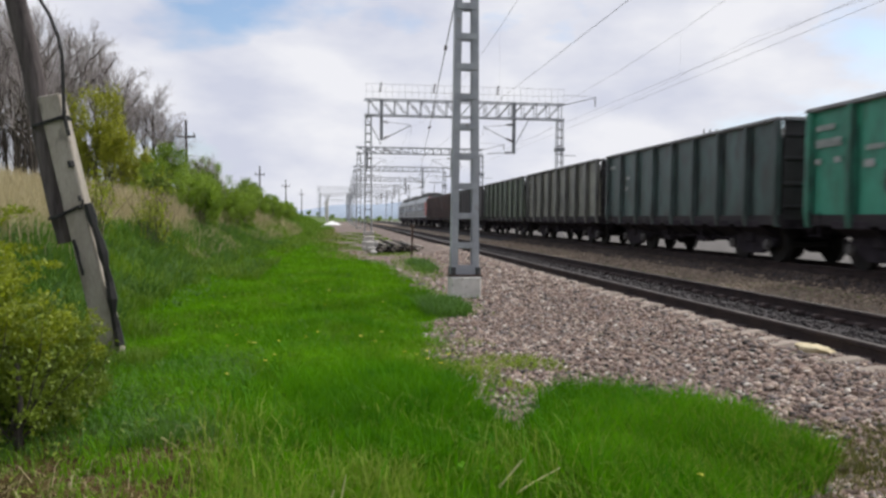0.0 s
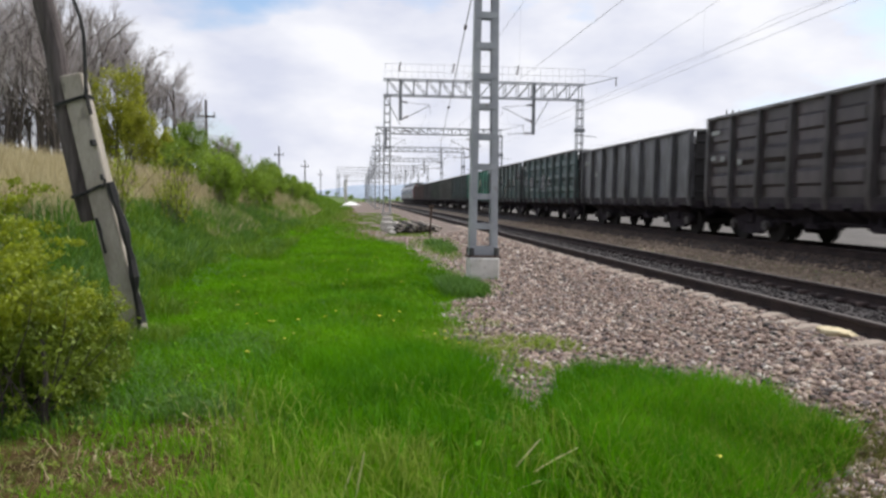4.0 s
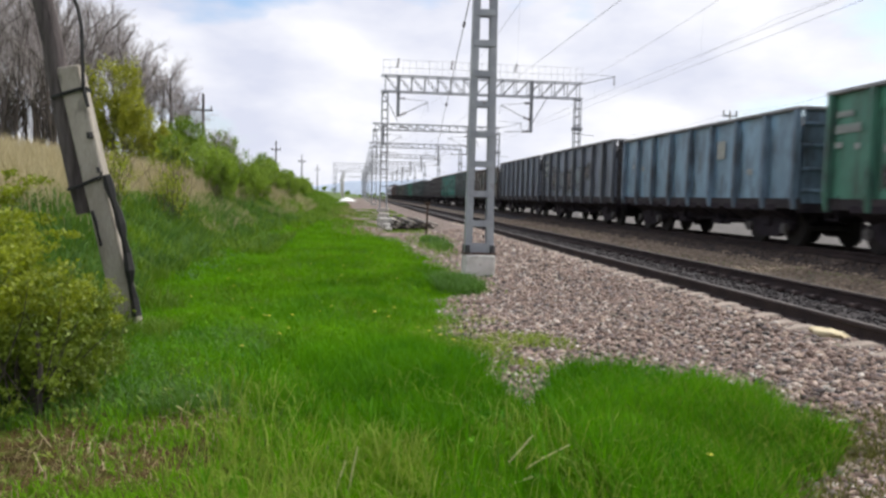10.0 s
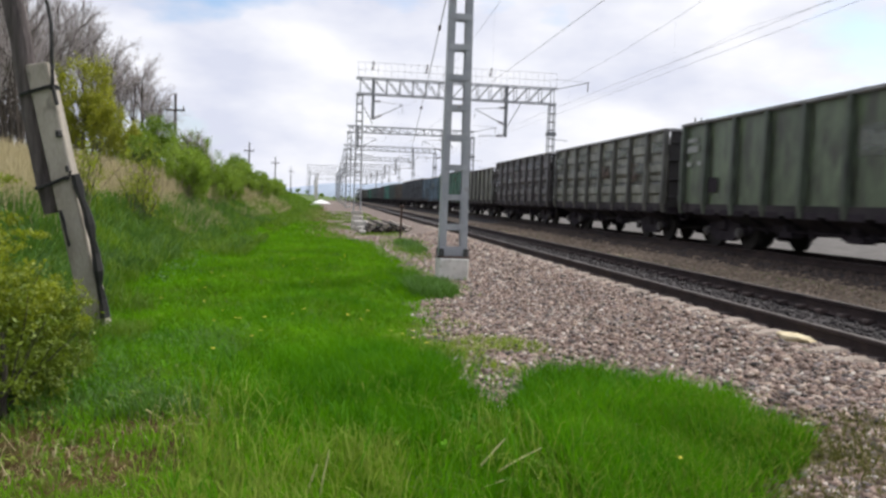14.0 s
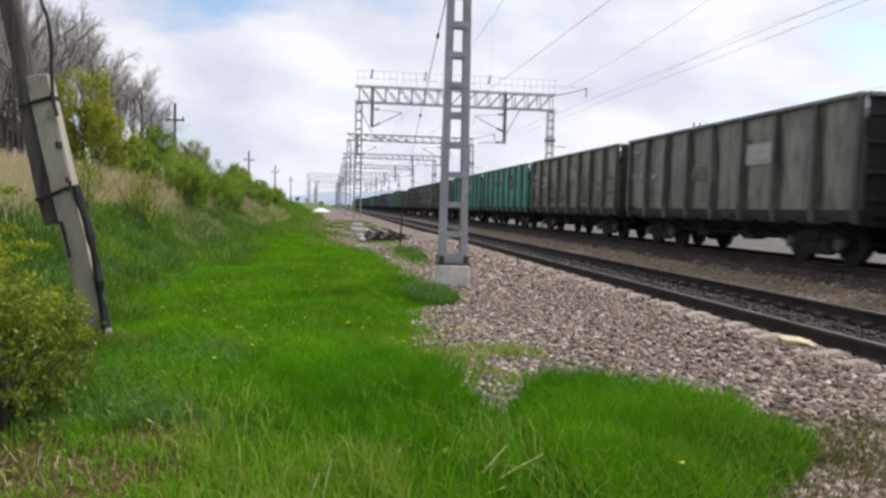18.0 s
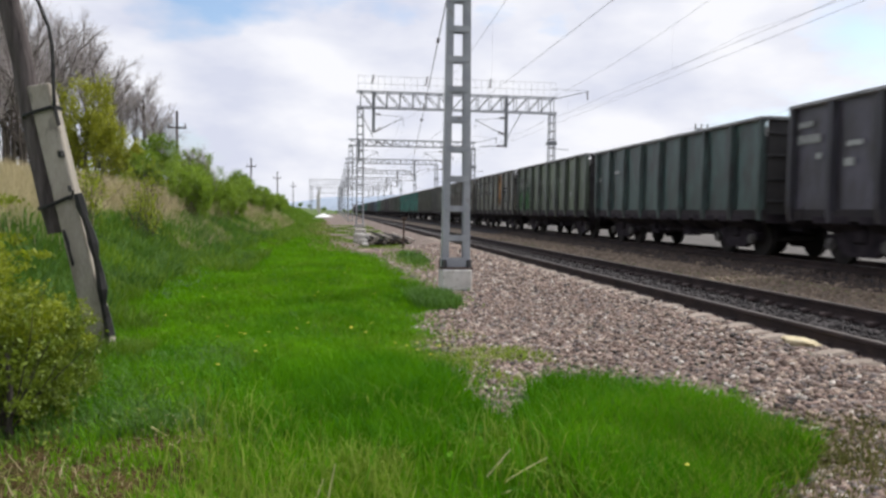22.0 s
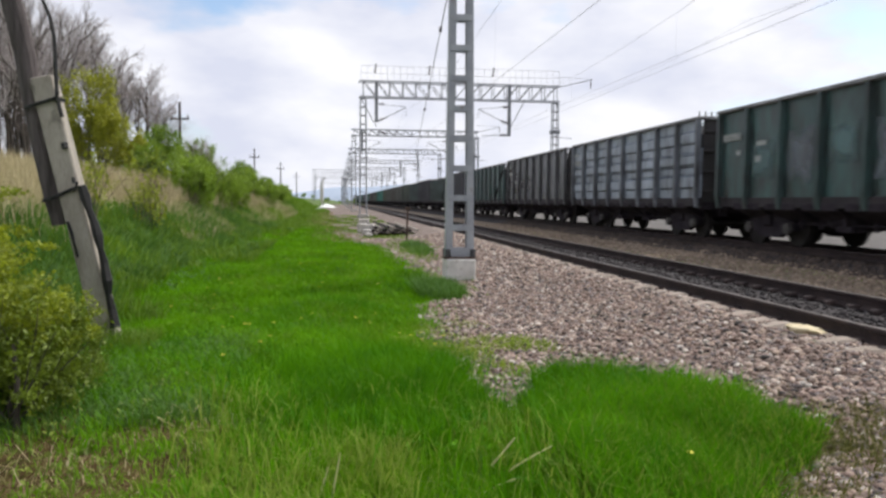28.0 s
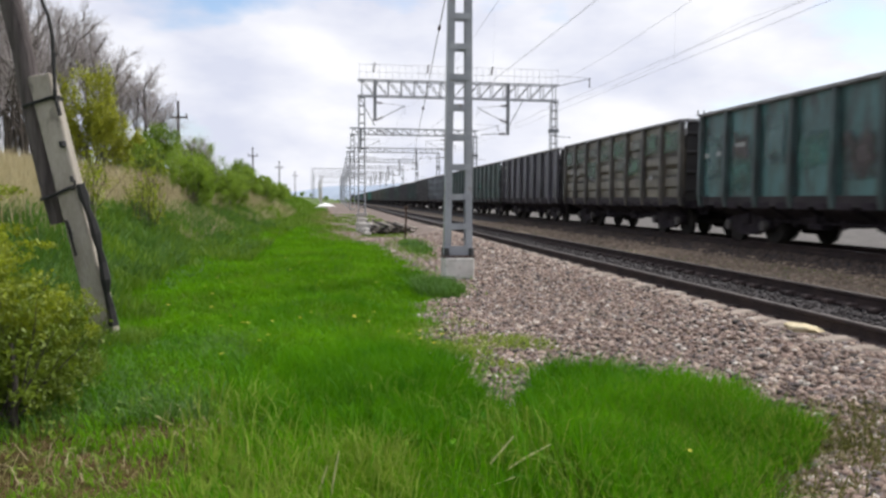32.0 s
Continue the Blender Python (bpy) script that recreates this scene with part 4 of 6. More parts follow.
for i, (x, y, z, w) in enumerate(((1.3, 32.0, -0.4, 0.28), (1.32, 33.4, -0.3, 0.3), (1.2, 35.2, -0.36, 0.36), (1.3, 38.5, -0.2, 0.4), (1.34, 34.4, -0.1, 0.26), (1.5, 44, -0.1, 0.5))):
    s = thing("concrete_offcut", "whitewashed broken concrete block beside the stack", "block", "concrete blocks", at=(x, y, -0.4), rz=17 * i)
    part("block", cube(-w / 2, w / 2, -0.3, 0.3, 0, z + 0.4 + 0.16, 0.04), M_CONCRETE, s)
stake = thing("marker_stake", "rusty steel marker stake in weeds", "stake", at=(2.42, 26.7, -0.42))
part("shaft", bar(bmesh.new(), (0, 0, -0.1), (0.04, 0, 1.22), 0.06), M_RUST, stake)
part("cap", cube(-0.05, 0.13, -0.06, 0.06, 1.22, 1.32, 0.01), M_RUST, stake)
heap = thing("chalk_heap", "low white heap of crushed stone by the path", "heap", at=(-2.35, 168, -0.45))
bm = bmesh.new()
bmesh.ops.create_icosphere(bm, subdivisions=4, radius=1)
for v in bm.verts:
    k = 1 + 0.12 * noise.noise(v.co * 2.2)
    rr = math.hypot(v.co.x, v.co.y)
    v.co = Vector((v.co.x * 2.1 * k, v.co.y * 1.8 * k, max(-0.1, 0.85 * (1 - rr * 0.95) * k)))
part("mound", bm, M_WHITE, heap)

# ---- the freight train ----
LEN, BODY, TOP = 13.92, 12.74, 3.82
BAY = BODY / 8
WX = 1.5


def pressed(kind):
    """One bay of side sheet: plain with a soft bow, or with pressed ribs."""
    bm = bmesh.new()
    zs = np.linspace(1.27, TOP - 0.1, 34 if kind else 7)
    xs = np.linspace(-BAY / 2 + 0.04, BAY / 2 - 0.04, 7)
    grid = []
    for z in zs:
        row = []
        for y in xs:
            e = min(1.0, (BAY / 2 - 0.04 - abs(y)) / 0.18)
            o = 0.012 * e
            if kind:
                for zc in (1.8, 2.5, 3.2):
                    o += e * 0.05 * max(0.0, 1 - max(0.0, abs(z - zc) - 0.16) / 0.06)
            row.append(bm.verts.new((-WX - o, y, z)))
        grid.append(row)
    for a, b in zip(grid, grid[1:]):
        for i in range(6):
            bm.faces.new((a[i], b[i], b[i + 1], a[i + 1]))
    bmesh.ops.solidify(bm, geom=bm.faces[:], thickness=0.03)
    return finish(bm, "side_panel", None)


MESH = {}
MESH["panel0"], MESH["panel1"] = pressed(0), pressed(1)
bm = bmesh.new()
lo = [bm.verts.new((-WX - a, b, 0.98)) for a, b in ((0, -0.1), (0.1, -0.07), (0.1, 0.07), (0, 0.1))]
m1 = [bm.verts.new((-WX - a, b, 1.35)) for a, b in ((0, -0.085), (0.17, -0.065), (0.17, 0.065), (0, 0.085))]
hi = [bm.verts.new((-WX - a, b, TOP - 0.08)) for a, b in ((0, -0.085), (0.15, -0.06), (0.15, 0.06), (0, 0.085))]
for a, b in ((lo, m1), (m1, hi)):
    for i in range(4):
        bm.faces.new((a[i], a[(i + 1) % 4], b[(i + 1) % 4], b[i]))
bm.faces.new(lo), bm.faces.new(hi)
bmesh.ops.recalc_face_normals(bm, faces=bm.faces)
MESH["post"] = finish(bm, "side_post", None)
MESH["chord"] = finish(cube(-WX - 0.16, -WX + 0.05, -BODY / 2, BODY / 2, TOP - 0.09, TOP, 0.015), "top_chord", M_CHORD)
MESH["sill"] = finish(cube(-WX - 0.06, -WX + 0.1, -BODY / 2, BODY / 2, 1.02, 1.285, 0.01), "side_sill", M_SILL)
MESH["end"] = finish(cube(-WX + 0.06, WX - 0.06, BODY / 2 - 0.06, BODY / 2, 1.16, TOP - 0.02), "end_wall", None)
MESH["end_rib"] = finish(cube(-WX + 0.02, WX - 0.02, 0, 0.06, -0.05, 0.05, 0.02), "end_rib", None)
MESH["corner"] = finish(cube(-WX - 0.06, -WX + 0.08, BODY / 2 - 0.12, BODY / 2 + 0.03, 1.0, TOP, 0.01), "corner_post", None)
MESH["end_chord"] = finish(cube(-WX, WX, BODY / 2 - 0.06, BODY / 2 + 0.1, TOP - 0.1, TOP - 0.005, 0.01), "end_chord", M_CHORD)
MESH["floor"] = finish(cube(-WX + 0.02, WX - 0.02, -BODY / 2 + 0.02, BODY / 2 - 0.02, 1.22, 1.3), "floor", M_UNDER)
MESH["frame"] = finish(cube(-0.3, 0.3, -6.0, 6.0, 0.8, 1.22), "centre_sill", M_UNDER)
MESH["bearer"] = finish(cube(-1.45, 1.45, -0.07, 0.07, 0.92, 1.22), "cross_bearer", M_UNDER)
bm = cube(-1.57, -1.4, -0.66, 0.66, 0.94, 1.15, 0.03)
MESH["hatch"] = finish(bm, "hatch_latch", M_UNDER)
bm = rod(bmesh.new(), (-1.0, -3.2, 0.62), (-1.0, 3.2, 0.62), 0.035, n=6)
for y in (-2.9, -1.9, -0.9, 0.3, 2.2, 3.0):      # hangers, and the train pipe behind
    box(bm, -1.05, -0.95, y - 0.05, y + 0.05, 0.5, 0.95)
rod(bm, (0.55, -6.2, 0.74), (0.55, 6.2, 0.74), 0.05, n=6)
MESH["brake_rod"] = finish(bm, "brake_rod", M_UNDER)
bm = cube(-1.25, 1.2, -0.06, 0.06, 0.5, 0.92, 0.02)
box(bm, -1.25, -0.9, -0.3, 0.25, 0.46, 0.6, 0.02)
MESH["lever"] = finish(bm, "brake_lever", M_UNDER)
bm = extrude(bmesh.new(), [(-1.48, 1.2), (-0.3, 1.2), (-0.3, 0.7), (-0.55, 0.6), (-0.8, 0.6), (-1.3, 0.86), (-1.48, 0.98)], -0.6, 0.6)
MESH["chute"] = finish(bm, "hatch_door", M_UNDER)
# bogie: side frames, bolster, springs
bm = bmesh.new()
prof = [(-1.15, 0.62), (-1.1, 0.42), (-0.7, 0.36), (-0.45, 0.22), (0.45, 0.22), (0.7, 0.36), (1.1, 0.42), (1.15, 0.62), (0.6, 0.78), (0.35, 0.9), (-0.35, 0.9), (-0.6, 0.78)]
a = [bm.verts.new((-1.11, y, z)) for y, z in prof]
b = [bm.verts.new((-0.93, y, z)) for y, z in prof]
for i in range(len(prof)):
    bm.faces.new((a[i], a[(i + 1) % len(prof)], b[(i + 1) % len(prof)], b[i]))
bm.faces.new(a), bm.faces.new(b)
bmesh.ops.recalc_face_normals(bm, faces=bm.faces)
plain = len(bm.faces)
for y in (-0.925, 0.925):
    rod(bm, (-1.22, y, 0.475), (-1.1, y, 0.475), 0.14, n=12)
    rod(bm, (-1.245, y, 0.475), (-1.2, y, 0.475), 0.07, n=8)
bm.faces.ensure_lookup_table()
for f in bm.faces[plain:]:
    f.material_index = 1
MESH["side_frame"] = finish(bm, "side_frame", M_UNDER)
MESH["side_frame"].materials.append(M_CAP)
bm = cube(-1.2, 1.2, -0.2, 0.2, 0.52, 0.86, 0.04)
MESH["bolster"] = finish(bm, "bogie", M_UNDER)
bm = bmesh.new()
for y in (-0.2, 0.0, 0.2):
    for k in range(4):
        rod(bm, (-1.02, y, 0.3 + k * 0.055), (-1.02, y, 0.335 + k * 0.055), 0.085, n=8)
MESH["spring"] = finish(bm, "spring_pack", M_WHEEL)
bm = bmesh.new()
rod(bm, (-1.1, 0, 0), (1.1, 0, 0), 0.08, n=10)
for s in (-1, 1):
    rod(bm, (s * 0.72, 0, 0), (s * 0.735, 0, 0), 0.5, n=24)
    rod(bm, (s * 0.735, 0, 0), (s * 0.86, 0, 0), 0.475, n=24)
    rod(bm, (s * 0.86, 0, 0), (s * 0.9, 0, 0), 0.16, n=12)
MESH["wheelset"] = finish(bm, "wheelset", M_WHEEL)
bm = cube(-0.14, 0.14, 6.0, 6.75, 0.92, 1.18, 0.03)
box(bm, -0.2, 0.2, 6.7, 6.98, 0.86, 1.24, 0.05)
MESH["coupler"] = finish(bm, "coupler", M_UNDER)
bm = rod(bmesh.new(), (-0.75, -0.6, 0.82), (-0.75, 0.2, 0.82), 0.18, n=12)
MESH["brake"] = finish(bm, "brake_cylinder", M_UNDER)
MESH["tank"] = finish(rod(bmesh.new(), (-0.9, 0.9, 0.72), (-0.9, 1.9, 0.72), 0.2, n=12), "air_tank", M_UNDER)
bm = bmesh.new()
for s in (-0.2, 0.2):
    rod(bm, (-1.62, 5.95 + s, 0.75), (-1.62, 5.95 + s, 1.35), 0.015, n=5)
for k in range(3):
    rod(bm, (-1.62, 5.75, 0.78 + k * 0.25), (-1.62, 6.15, 0.78 + k * 0.25), 0.014, n=5)
MESH["step"] = finish(bm, "footstep", M_UNDER)
g = np.random.default_rng(3)
bm = bmesh.new()
grid = [[bm.verts.new((x, y, 3.35 + 0.3 * (1 - (x / 1.5) ** 2) + 0.1 * math.sin(y * 1.1) + g.uniform(-0.06, 0.06))) for x in np.linspace(-1.46, 1.46, 9)] for y in np.linspace(-6.2, 6.2, 40)]
for a, b in zip(grid, grid[1:]):
    for i in range(8):
        bm.faces.new((a[i], a[i + 1], b[i + 1], b[i]))
MESH["coal"] = finish(bm, "coal_load", M_COAL)


def own_paint(ob, m):
    """Material on the object, so that alike wagons can share a mesh and differ in colour."""
    if not ob.data.materials:
        ob.data.materials.append(None)
    ob.material_slots[0].link = "OBJECT"
    ob.material_slots[0].material = m
    return ob


def wagon_master(kind):
    w = thing("gondola_wagon", "open steel gondola wagon", "freight wagon", "gondola wagons of the train")
    for side in (0, 180):
        turn = pose(0, 0, 0, 0, 0, side)
        for i in range(8):
            own_paint(part("side_panel", MESH["panel%d" % kind], None, w), None).matrix_basis = turn @ pose(0, -BODY / 2 + BAY * (i + 0.5), 0)
        for i in range(9):
            y = -BODY / 2 + BAY * i + (0.1 if i == 0 else -0.1 if i == 8 else 0)
            own_paint(part("side_post", MESH["post"], None, w), None).matrix_basis = turn @ pose(0, y, 0)
        for z in (1.5, 2.1, 2.75, 3.35):
            own_paint(part("end_rib", MESH["end_rib"], None, w), None).matrix_basis = turn @ pose(0, BODY / 2 - 0.01, z)
        for k in ("chord", "sill", "end", "corner", "end_chord"):
            p = part(MESH[k].name.split(".")[0], MESH[k], None, w)
            p.matrix_basis = turn
            if k in ("corner", "end"):
                own_paint(p, None)
        for i in range(7):
            part("hatch_latch", MESH["hatch"], None, w).matrix_basis = turn @ pose(0, -BODY / 2 + BAY * (i + 1), 0)
        part("coupler", MESH["coupler"], None, w).matrix_basis = turn
        part("footstep", MESH["step"], None, w).matrix_basis = turn
        bogie = part("bogie", MESH["bolster"], None, w)
        bogie.matrix_basis = turn @ pose(0, 4.33, 0)
        for s in (0, 180):
            part("side_frame", MESH["side_frame"], None, bogie).matrix_basis = pose(0, 0, 0, 0, 0, s)
            part("spring_pack", MESH["spring"], None, bogie).matrix_basis = pose(0, 0, 0, 0, 0, s)
        for y in (-0.925, 0.925):
            part("wheelset", MESH["wheelset"], None, bogie).location = (0, y, 0.475)
    for i in range(9):
        part("cross_bearer", MESH["bearer"], None, w).location = (0, -BODY / 2 + 0.1 + i * (BODY - 0.2) / 8, 0)
    for i in range(7):
        for turn in (pose(0, 0, 0), pose(0, 0, 0, 0, 0, 180)):
            part("hatch_door", MESH["chute"], None, w).matrix_basis = turn @ pose(0, -BODY / 2 + BAY * (i + 1), 0)
    for y in (-1.5, 1.1):
        part("brake_lever", MESH["lever"], None, w).location = (0, y, 0)
    part("brake_rod", MESH["brake_rod"], None, w)
    for k in ("floor", "frame", "brake", "tank", "coal"):
        part(MESH[k].name.split(".")[0], MESH[k], None, w)
    return w


# colour, pressed ribs, coal showing, description
TRAIN = [
    ("rustred", 0, "dark rust-red"), ("rustred", 0, "dark rust-red"), ("umber", 0, "dark brown"), ("oliveg", 0, "faded olive green"), ("greyolive", 0, "dusty grey olive"), ("darkgreen", 0, "dark green"),
    ("green", 0, "bright green lettered"), ("darkgreen", 0, "grimy dark green"), ("deepteal", 1, "dark teal ribbed"), ("grey", 0, "plain dark grey"),
    ("umber", 1, "dark brown ribbed"), ("teal", 1, "teal green ribbed"), ("darkgreen", 0, "patched dark green"), ("brown", 0, "rust-streaked brown"), ("bluegrey", 0, "blue-grey"),
    ("bluegrey", 0, "dark blue-grey"), ("blue", 0, "pale blue"), ("green2", 0, "green with a red placard"), ("greyolive", 0, "grimy grey olive"), ("umber", 1, "dark umber ribbed"), ("greyolive", 1, "patched grey olive ribbed"),
    ("oliveg", 0, "dull green"), ("teal", 0, "teal green"), ("teal", 0, "teal green"), ("olive", 0, "dark olive"), ("greyolive", 0, "olive grey"),
    ("mud", 1, "muddy brown ribbed"), ("greyolive", 0, "olive with an orange rust patch"), ("oliveg", 0, "dark green lettered"), ("darkgreen", 0, "dark green"), ("violet", 0, "dark violet-grey"),
    ("darkgreen", 0, "grey-green with a diagonal brace"), ("violet", 0, "violet-grey"), ("deepteal", 0, "dark green with a diagonal brace"), ("grey", 0, "dark grey"), ("pale", 1, "pale grey-blue ribbed"),
    ("deepteal", 0, "blotched dark teal"), ("darkgreen", 0, "dark green"), ("violet", 0, "dark violet-grey"), ("mud", 1, "brownish olive ribbed with green patches"), ("dustteal", 0, "dusty teal"), ("grey", 0, "dark grey"),
]
FIRST = -6
LOW = {3: 0.92, 7: 0.92, 10: 0.93, 12: 0.9, 23: 0.97, 25: 0.93, 27: 0.97}      # wagons of an older, lower build
masters = [wagon_master(0), wagon_master(1)]
used = [False, False]
WAGONS = []
MARKS = [(0, 3.3, 0.75, 0.16), (0, 2.95, 0.95, 0.24), (0, 2.5, 0.3, 0.16), (0.7, 2.5, 0.25, 0.16), (1.75, 2.75, 0.6, 0.14), (1.7, 2.35, 0.35, 0.2), (9.9, 2.0, 0.3, 0.2)]
row = bmesh.new()
for i in range(8):
    box(row, -0.006, 0.0, -0.5 + i * 0.13, -0.41 + i * 0.13, -0.5, 0.5)
MKROW = finish(row, "number_row", M_MARK)
mk = finish(cube(-0.006, 0.0, -0.5, 0.5, -0.5, 0.5), "lettering_bar", M_MARK)
for n, (colour, kind, words) in enumerate(TRAIN):
    if used[kind]:
        w = copy_thing(masters[kind], pose(0, 0, 0))
    else:
        w, used[kind] = masters[kind], True      # the first two of each kind stand at full height
    for c in w.children:
        if c.material_slots and c.material_slots[0].link == "OBJECT":
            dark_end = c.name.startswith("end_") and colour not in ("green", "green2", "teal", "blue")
            c.material_slots[0].material = M_ENDS if dark_end else (P if c.name.startswith("side_panel") else SOOT_SHADE)[colour]
    k = LOW.get(n + FIRST, 1.0)
    if k < 1:
        squat = Matrix.Translation((0, 0, 1.3 * (1 - k))) @ Matrix.Diagonal((1, 1, k, 1))
        for c in w.children:
            if c.name.split(".")[0] in ("side_panel", "side_post", "top_chord", "end_wall", "end_rib", "corner_post", "end_chord", "coal_load"):
                c.matrix_basis = squat @ c.matrix_basis
    tagged(w, "%s open steel gondola wagon" % words)
    WAGONS.append((n + FIRST, w))


def side_mark(w, y, z, wy, wz, m, name="lettering_bar", label="", out=0.03):
    """A flat mark on the side sheet; y from the leading end of the body."""
    b = part(name, MKROW if m is None and wy > 0.55 else mk, None, w, label)
    if m:
        own_paint(b, m)
    b.location, b.scale = (-WX - out, BODY / 2 - y - wy / 2, z), (1, wy, wz)


g = np.random.default_rng(21)
for n, w in WAGONS:
    kind = TRAIN[n - FIRST][1]
    for y, z, wy, wz in MARKS:
        if n in (0, 11) or g.uniform() < (0.5 if y < 5 else 0.2):
            bay_y = 0.3 + y
            side_mark(w, bay_y, z + g.uniform(-0.05, 0.05), wy * g.uniform(0.7, 1.0), wz * 0.85, None, out=0.1 if kind else 0.055)
BYN = dict(WAGONS)
side_mark(BYN[0], 7.3, 2.7, 1.1, 0.6, M_SIGN, "placard", "cream placard with faded text", 0.05)
side_mark(BYN[0], 5.0, 2.75, 1.1, 0.6, M_PATCH_L, "repaint", "", 0.05)
side_mark(BYN[0], 8.6, 2.75, 1.0, 0.5, M_PATCH_L, "repaint", "", 0.05)
side_mark(BYN[10], 8.3, 2.75, 0.5, 0.55, M_PANEL, "placard", "small white painted panel", 0.05)
side_mark(BYN[0], 2.6, 1.95, 0.5, 0.6, SMEAR["umber"], "repaint", "", 0.05)
side_mark(BYN[11], 9.7, 3.1, 0.6, 0.6, M_SIGNRED, "placard", "small faded red placard", 0.05)
side_mark(BYN[11], 4.0, 3.05, 0.9, 0.3, M_PATCH_L, "repaint", "", 0.05)
side_mark(BYN[11], 1.9, 1.75, 0.4, 0.6, SMEAR["umber"], "repaint", "", 0.05)
side_mark(BYN[16], 7.3, 2.75, 1.0, 0.5, M_SIGN, "placard", "cream placard with faded text", 0.05)
side_mark(BYN[17], 8.2, 2.85, 0.8, 1.0, M_SIGNRED, "placard", "faded red painted emblem patch", 0.05)
for y in (1.8, 3.4, 5.0):
    side_mark(BYN[17], y, 2.85, 0.8, 0.4, M_PATCH_L, "repaint", "", 0.05)
side_mark(BYN[21], 8.05, 2.65, 1.35, 2.3, M_PATCH_O, "rust_patch", "orange rust patch", 0.05)
side_mark(BYN[21], 9.75, 2.62, 1.3, 0.3, M_UNDER, "label_frame", "", 0.05)
side_mark(BYN[21], 9.95, 2.62, 0.9, 0.1, None, "lettering_bar", "", 0.056)
side_mark(BYN[21], 9.8, 2.2, 1.2, 0.9, M_PATCH_L, "repaint", "", 0.05)
for i in range(4):
    side_mark(BYN[21], 0.15 + BAY * i, 2.9, 1.2, 1.2, M_PATCH_L if i % 2 else SMEAR["greyolive"], "repaint", "", 0.05)
side_mark(BYN[22], 0.2, 2.75, 2.1, 1.0, M_PATCH_L, "repaint", "pale repainted patch", 0.056)
side_mark(BYN[22], -0.1, 2.0, 3.2, 1.7, M_PATCH_G, "repaint", "fresh green patch", 0.05)
for i in range(8):
    side_mark(BYN[22], 4.9 + i * 0.55, 2.75, 0.1, 0.28, M_MARK, "lettering_bar", "", 0.05)
for y, z, wy, wz in ((1.75, 2.3, 1.2, 1.1), (3.4, 2.3, 1.2, 1.4), (5.0, 2.5, 1.1, 0.9), (6.6, 2.3, 1.2, 1.3)):
    side_mark(BYN[30], y, z, wy, wz, SMEAR["bluegrey"] if wz > 1.2 else SMEAR["dustteal"], "repaint", "", 0.05)
side_mark(BYN[19], 8.15, 2.75, 1.35, 0.55, M_PANEL, "placard", "pale painted panel", 0.05)
side_mark(BYN[19], 4.9, 2.35, 1.1, 0.45, SMEAR["olive"], "repaint", "", 0.05)
side_mark(BYN[15], 1.75, 1.85, 0.55, 0.45, M_UNDER, "repaint", "", 0.05)
side_mark(BYN[15], 8.2, 2.7, 1.3, 0.7, M_PATCH_L, "repaint", "", 0.05)
side_mark(BYN[31], 5.0, 2.2, 1.0, 0.5, SMEAR["teal"], "repaint", "", 0.05)
# smeared repairs and rust, one to a bay of the side sheet
for n, cols, count in ((7, ("umber", "rustred", "greyolive", "darkgreen"), 14), (34, ("teal", "umber", "dustteal"), 10), (1, ("greyolive", "umber"), 8), (18, ("olive", "greyolive", "rustred"), 8), (6, ("darkgreen", "umber"), 6), (28, ("umber",), 4), (9, ("bluegrey", "umber"), 6)):
    for i in range(count):
        bay = i % 8
        side_mark(BYN[n], BAY * bay + 0.15 + g.uniform(0, 0.2), g.uniform(1.9, 2.9), g.uniform(0.9, 1.3), g.uniform(0.6, 1.6), SMEAR[cols[i % len(cols)]], "repaint", "", 0.05 + 0.0006 * i)
for n in (2, 5, 14, 20, 33, 13):
    for i in range(8):
        if g.uniform() < 0.4:
            side_mark(BYN[n], BAY * i + 0.2, g.uniform(1.7, 2.8), g.uniform(0.7, 1.2), g.uniform(0.5, 1.2), M_RUSTWASH if n in (14, 20) else SMEAR["grey"], "repaint", "", 0.1)
for n in (25, 27):
    b = part("diagonal_brace", bar(bmesh.new(), (-WX - 0.05, -BODY / 2 + 0.15, 3.6), (-WX - 0.05, -BODY / 2 + BAY * 1.95, 1.4), 0.1, 0.06), M_UNDER, BYN[n])
for i in range(8):
    side_mark(BYN[33], BAY * i + 0.2, 3.15 - 0.7 * (i % 3 == 2), 1.2, 0.75, SMEAR["green"], "repaint", "", 0.101)
for n in (14, 33, 13, 20):
    for i in range(8):
        if g.uniform() < 0.75:
            side_mark(BYN[n], BAY * i + 0.4, [2.5, 3.2][int(g.integers(2))], 1.1, 0.42, M_PATCH_L if n != 13 else SMEAR["grey"], "repaint", "", 0.102)


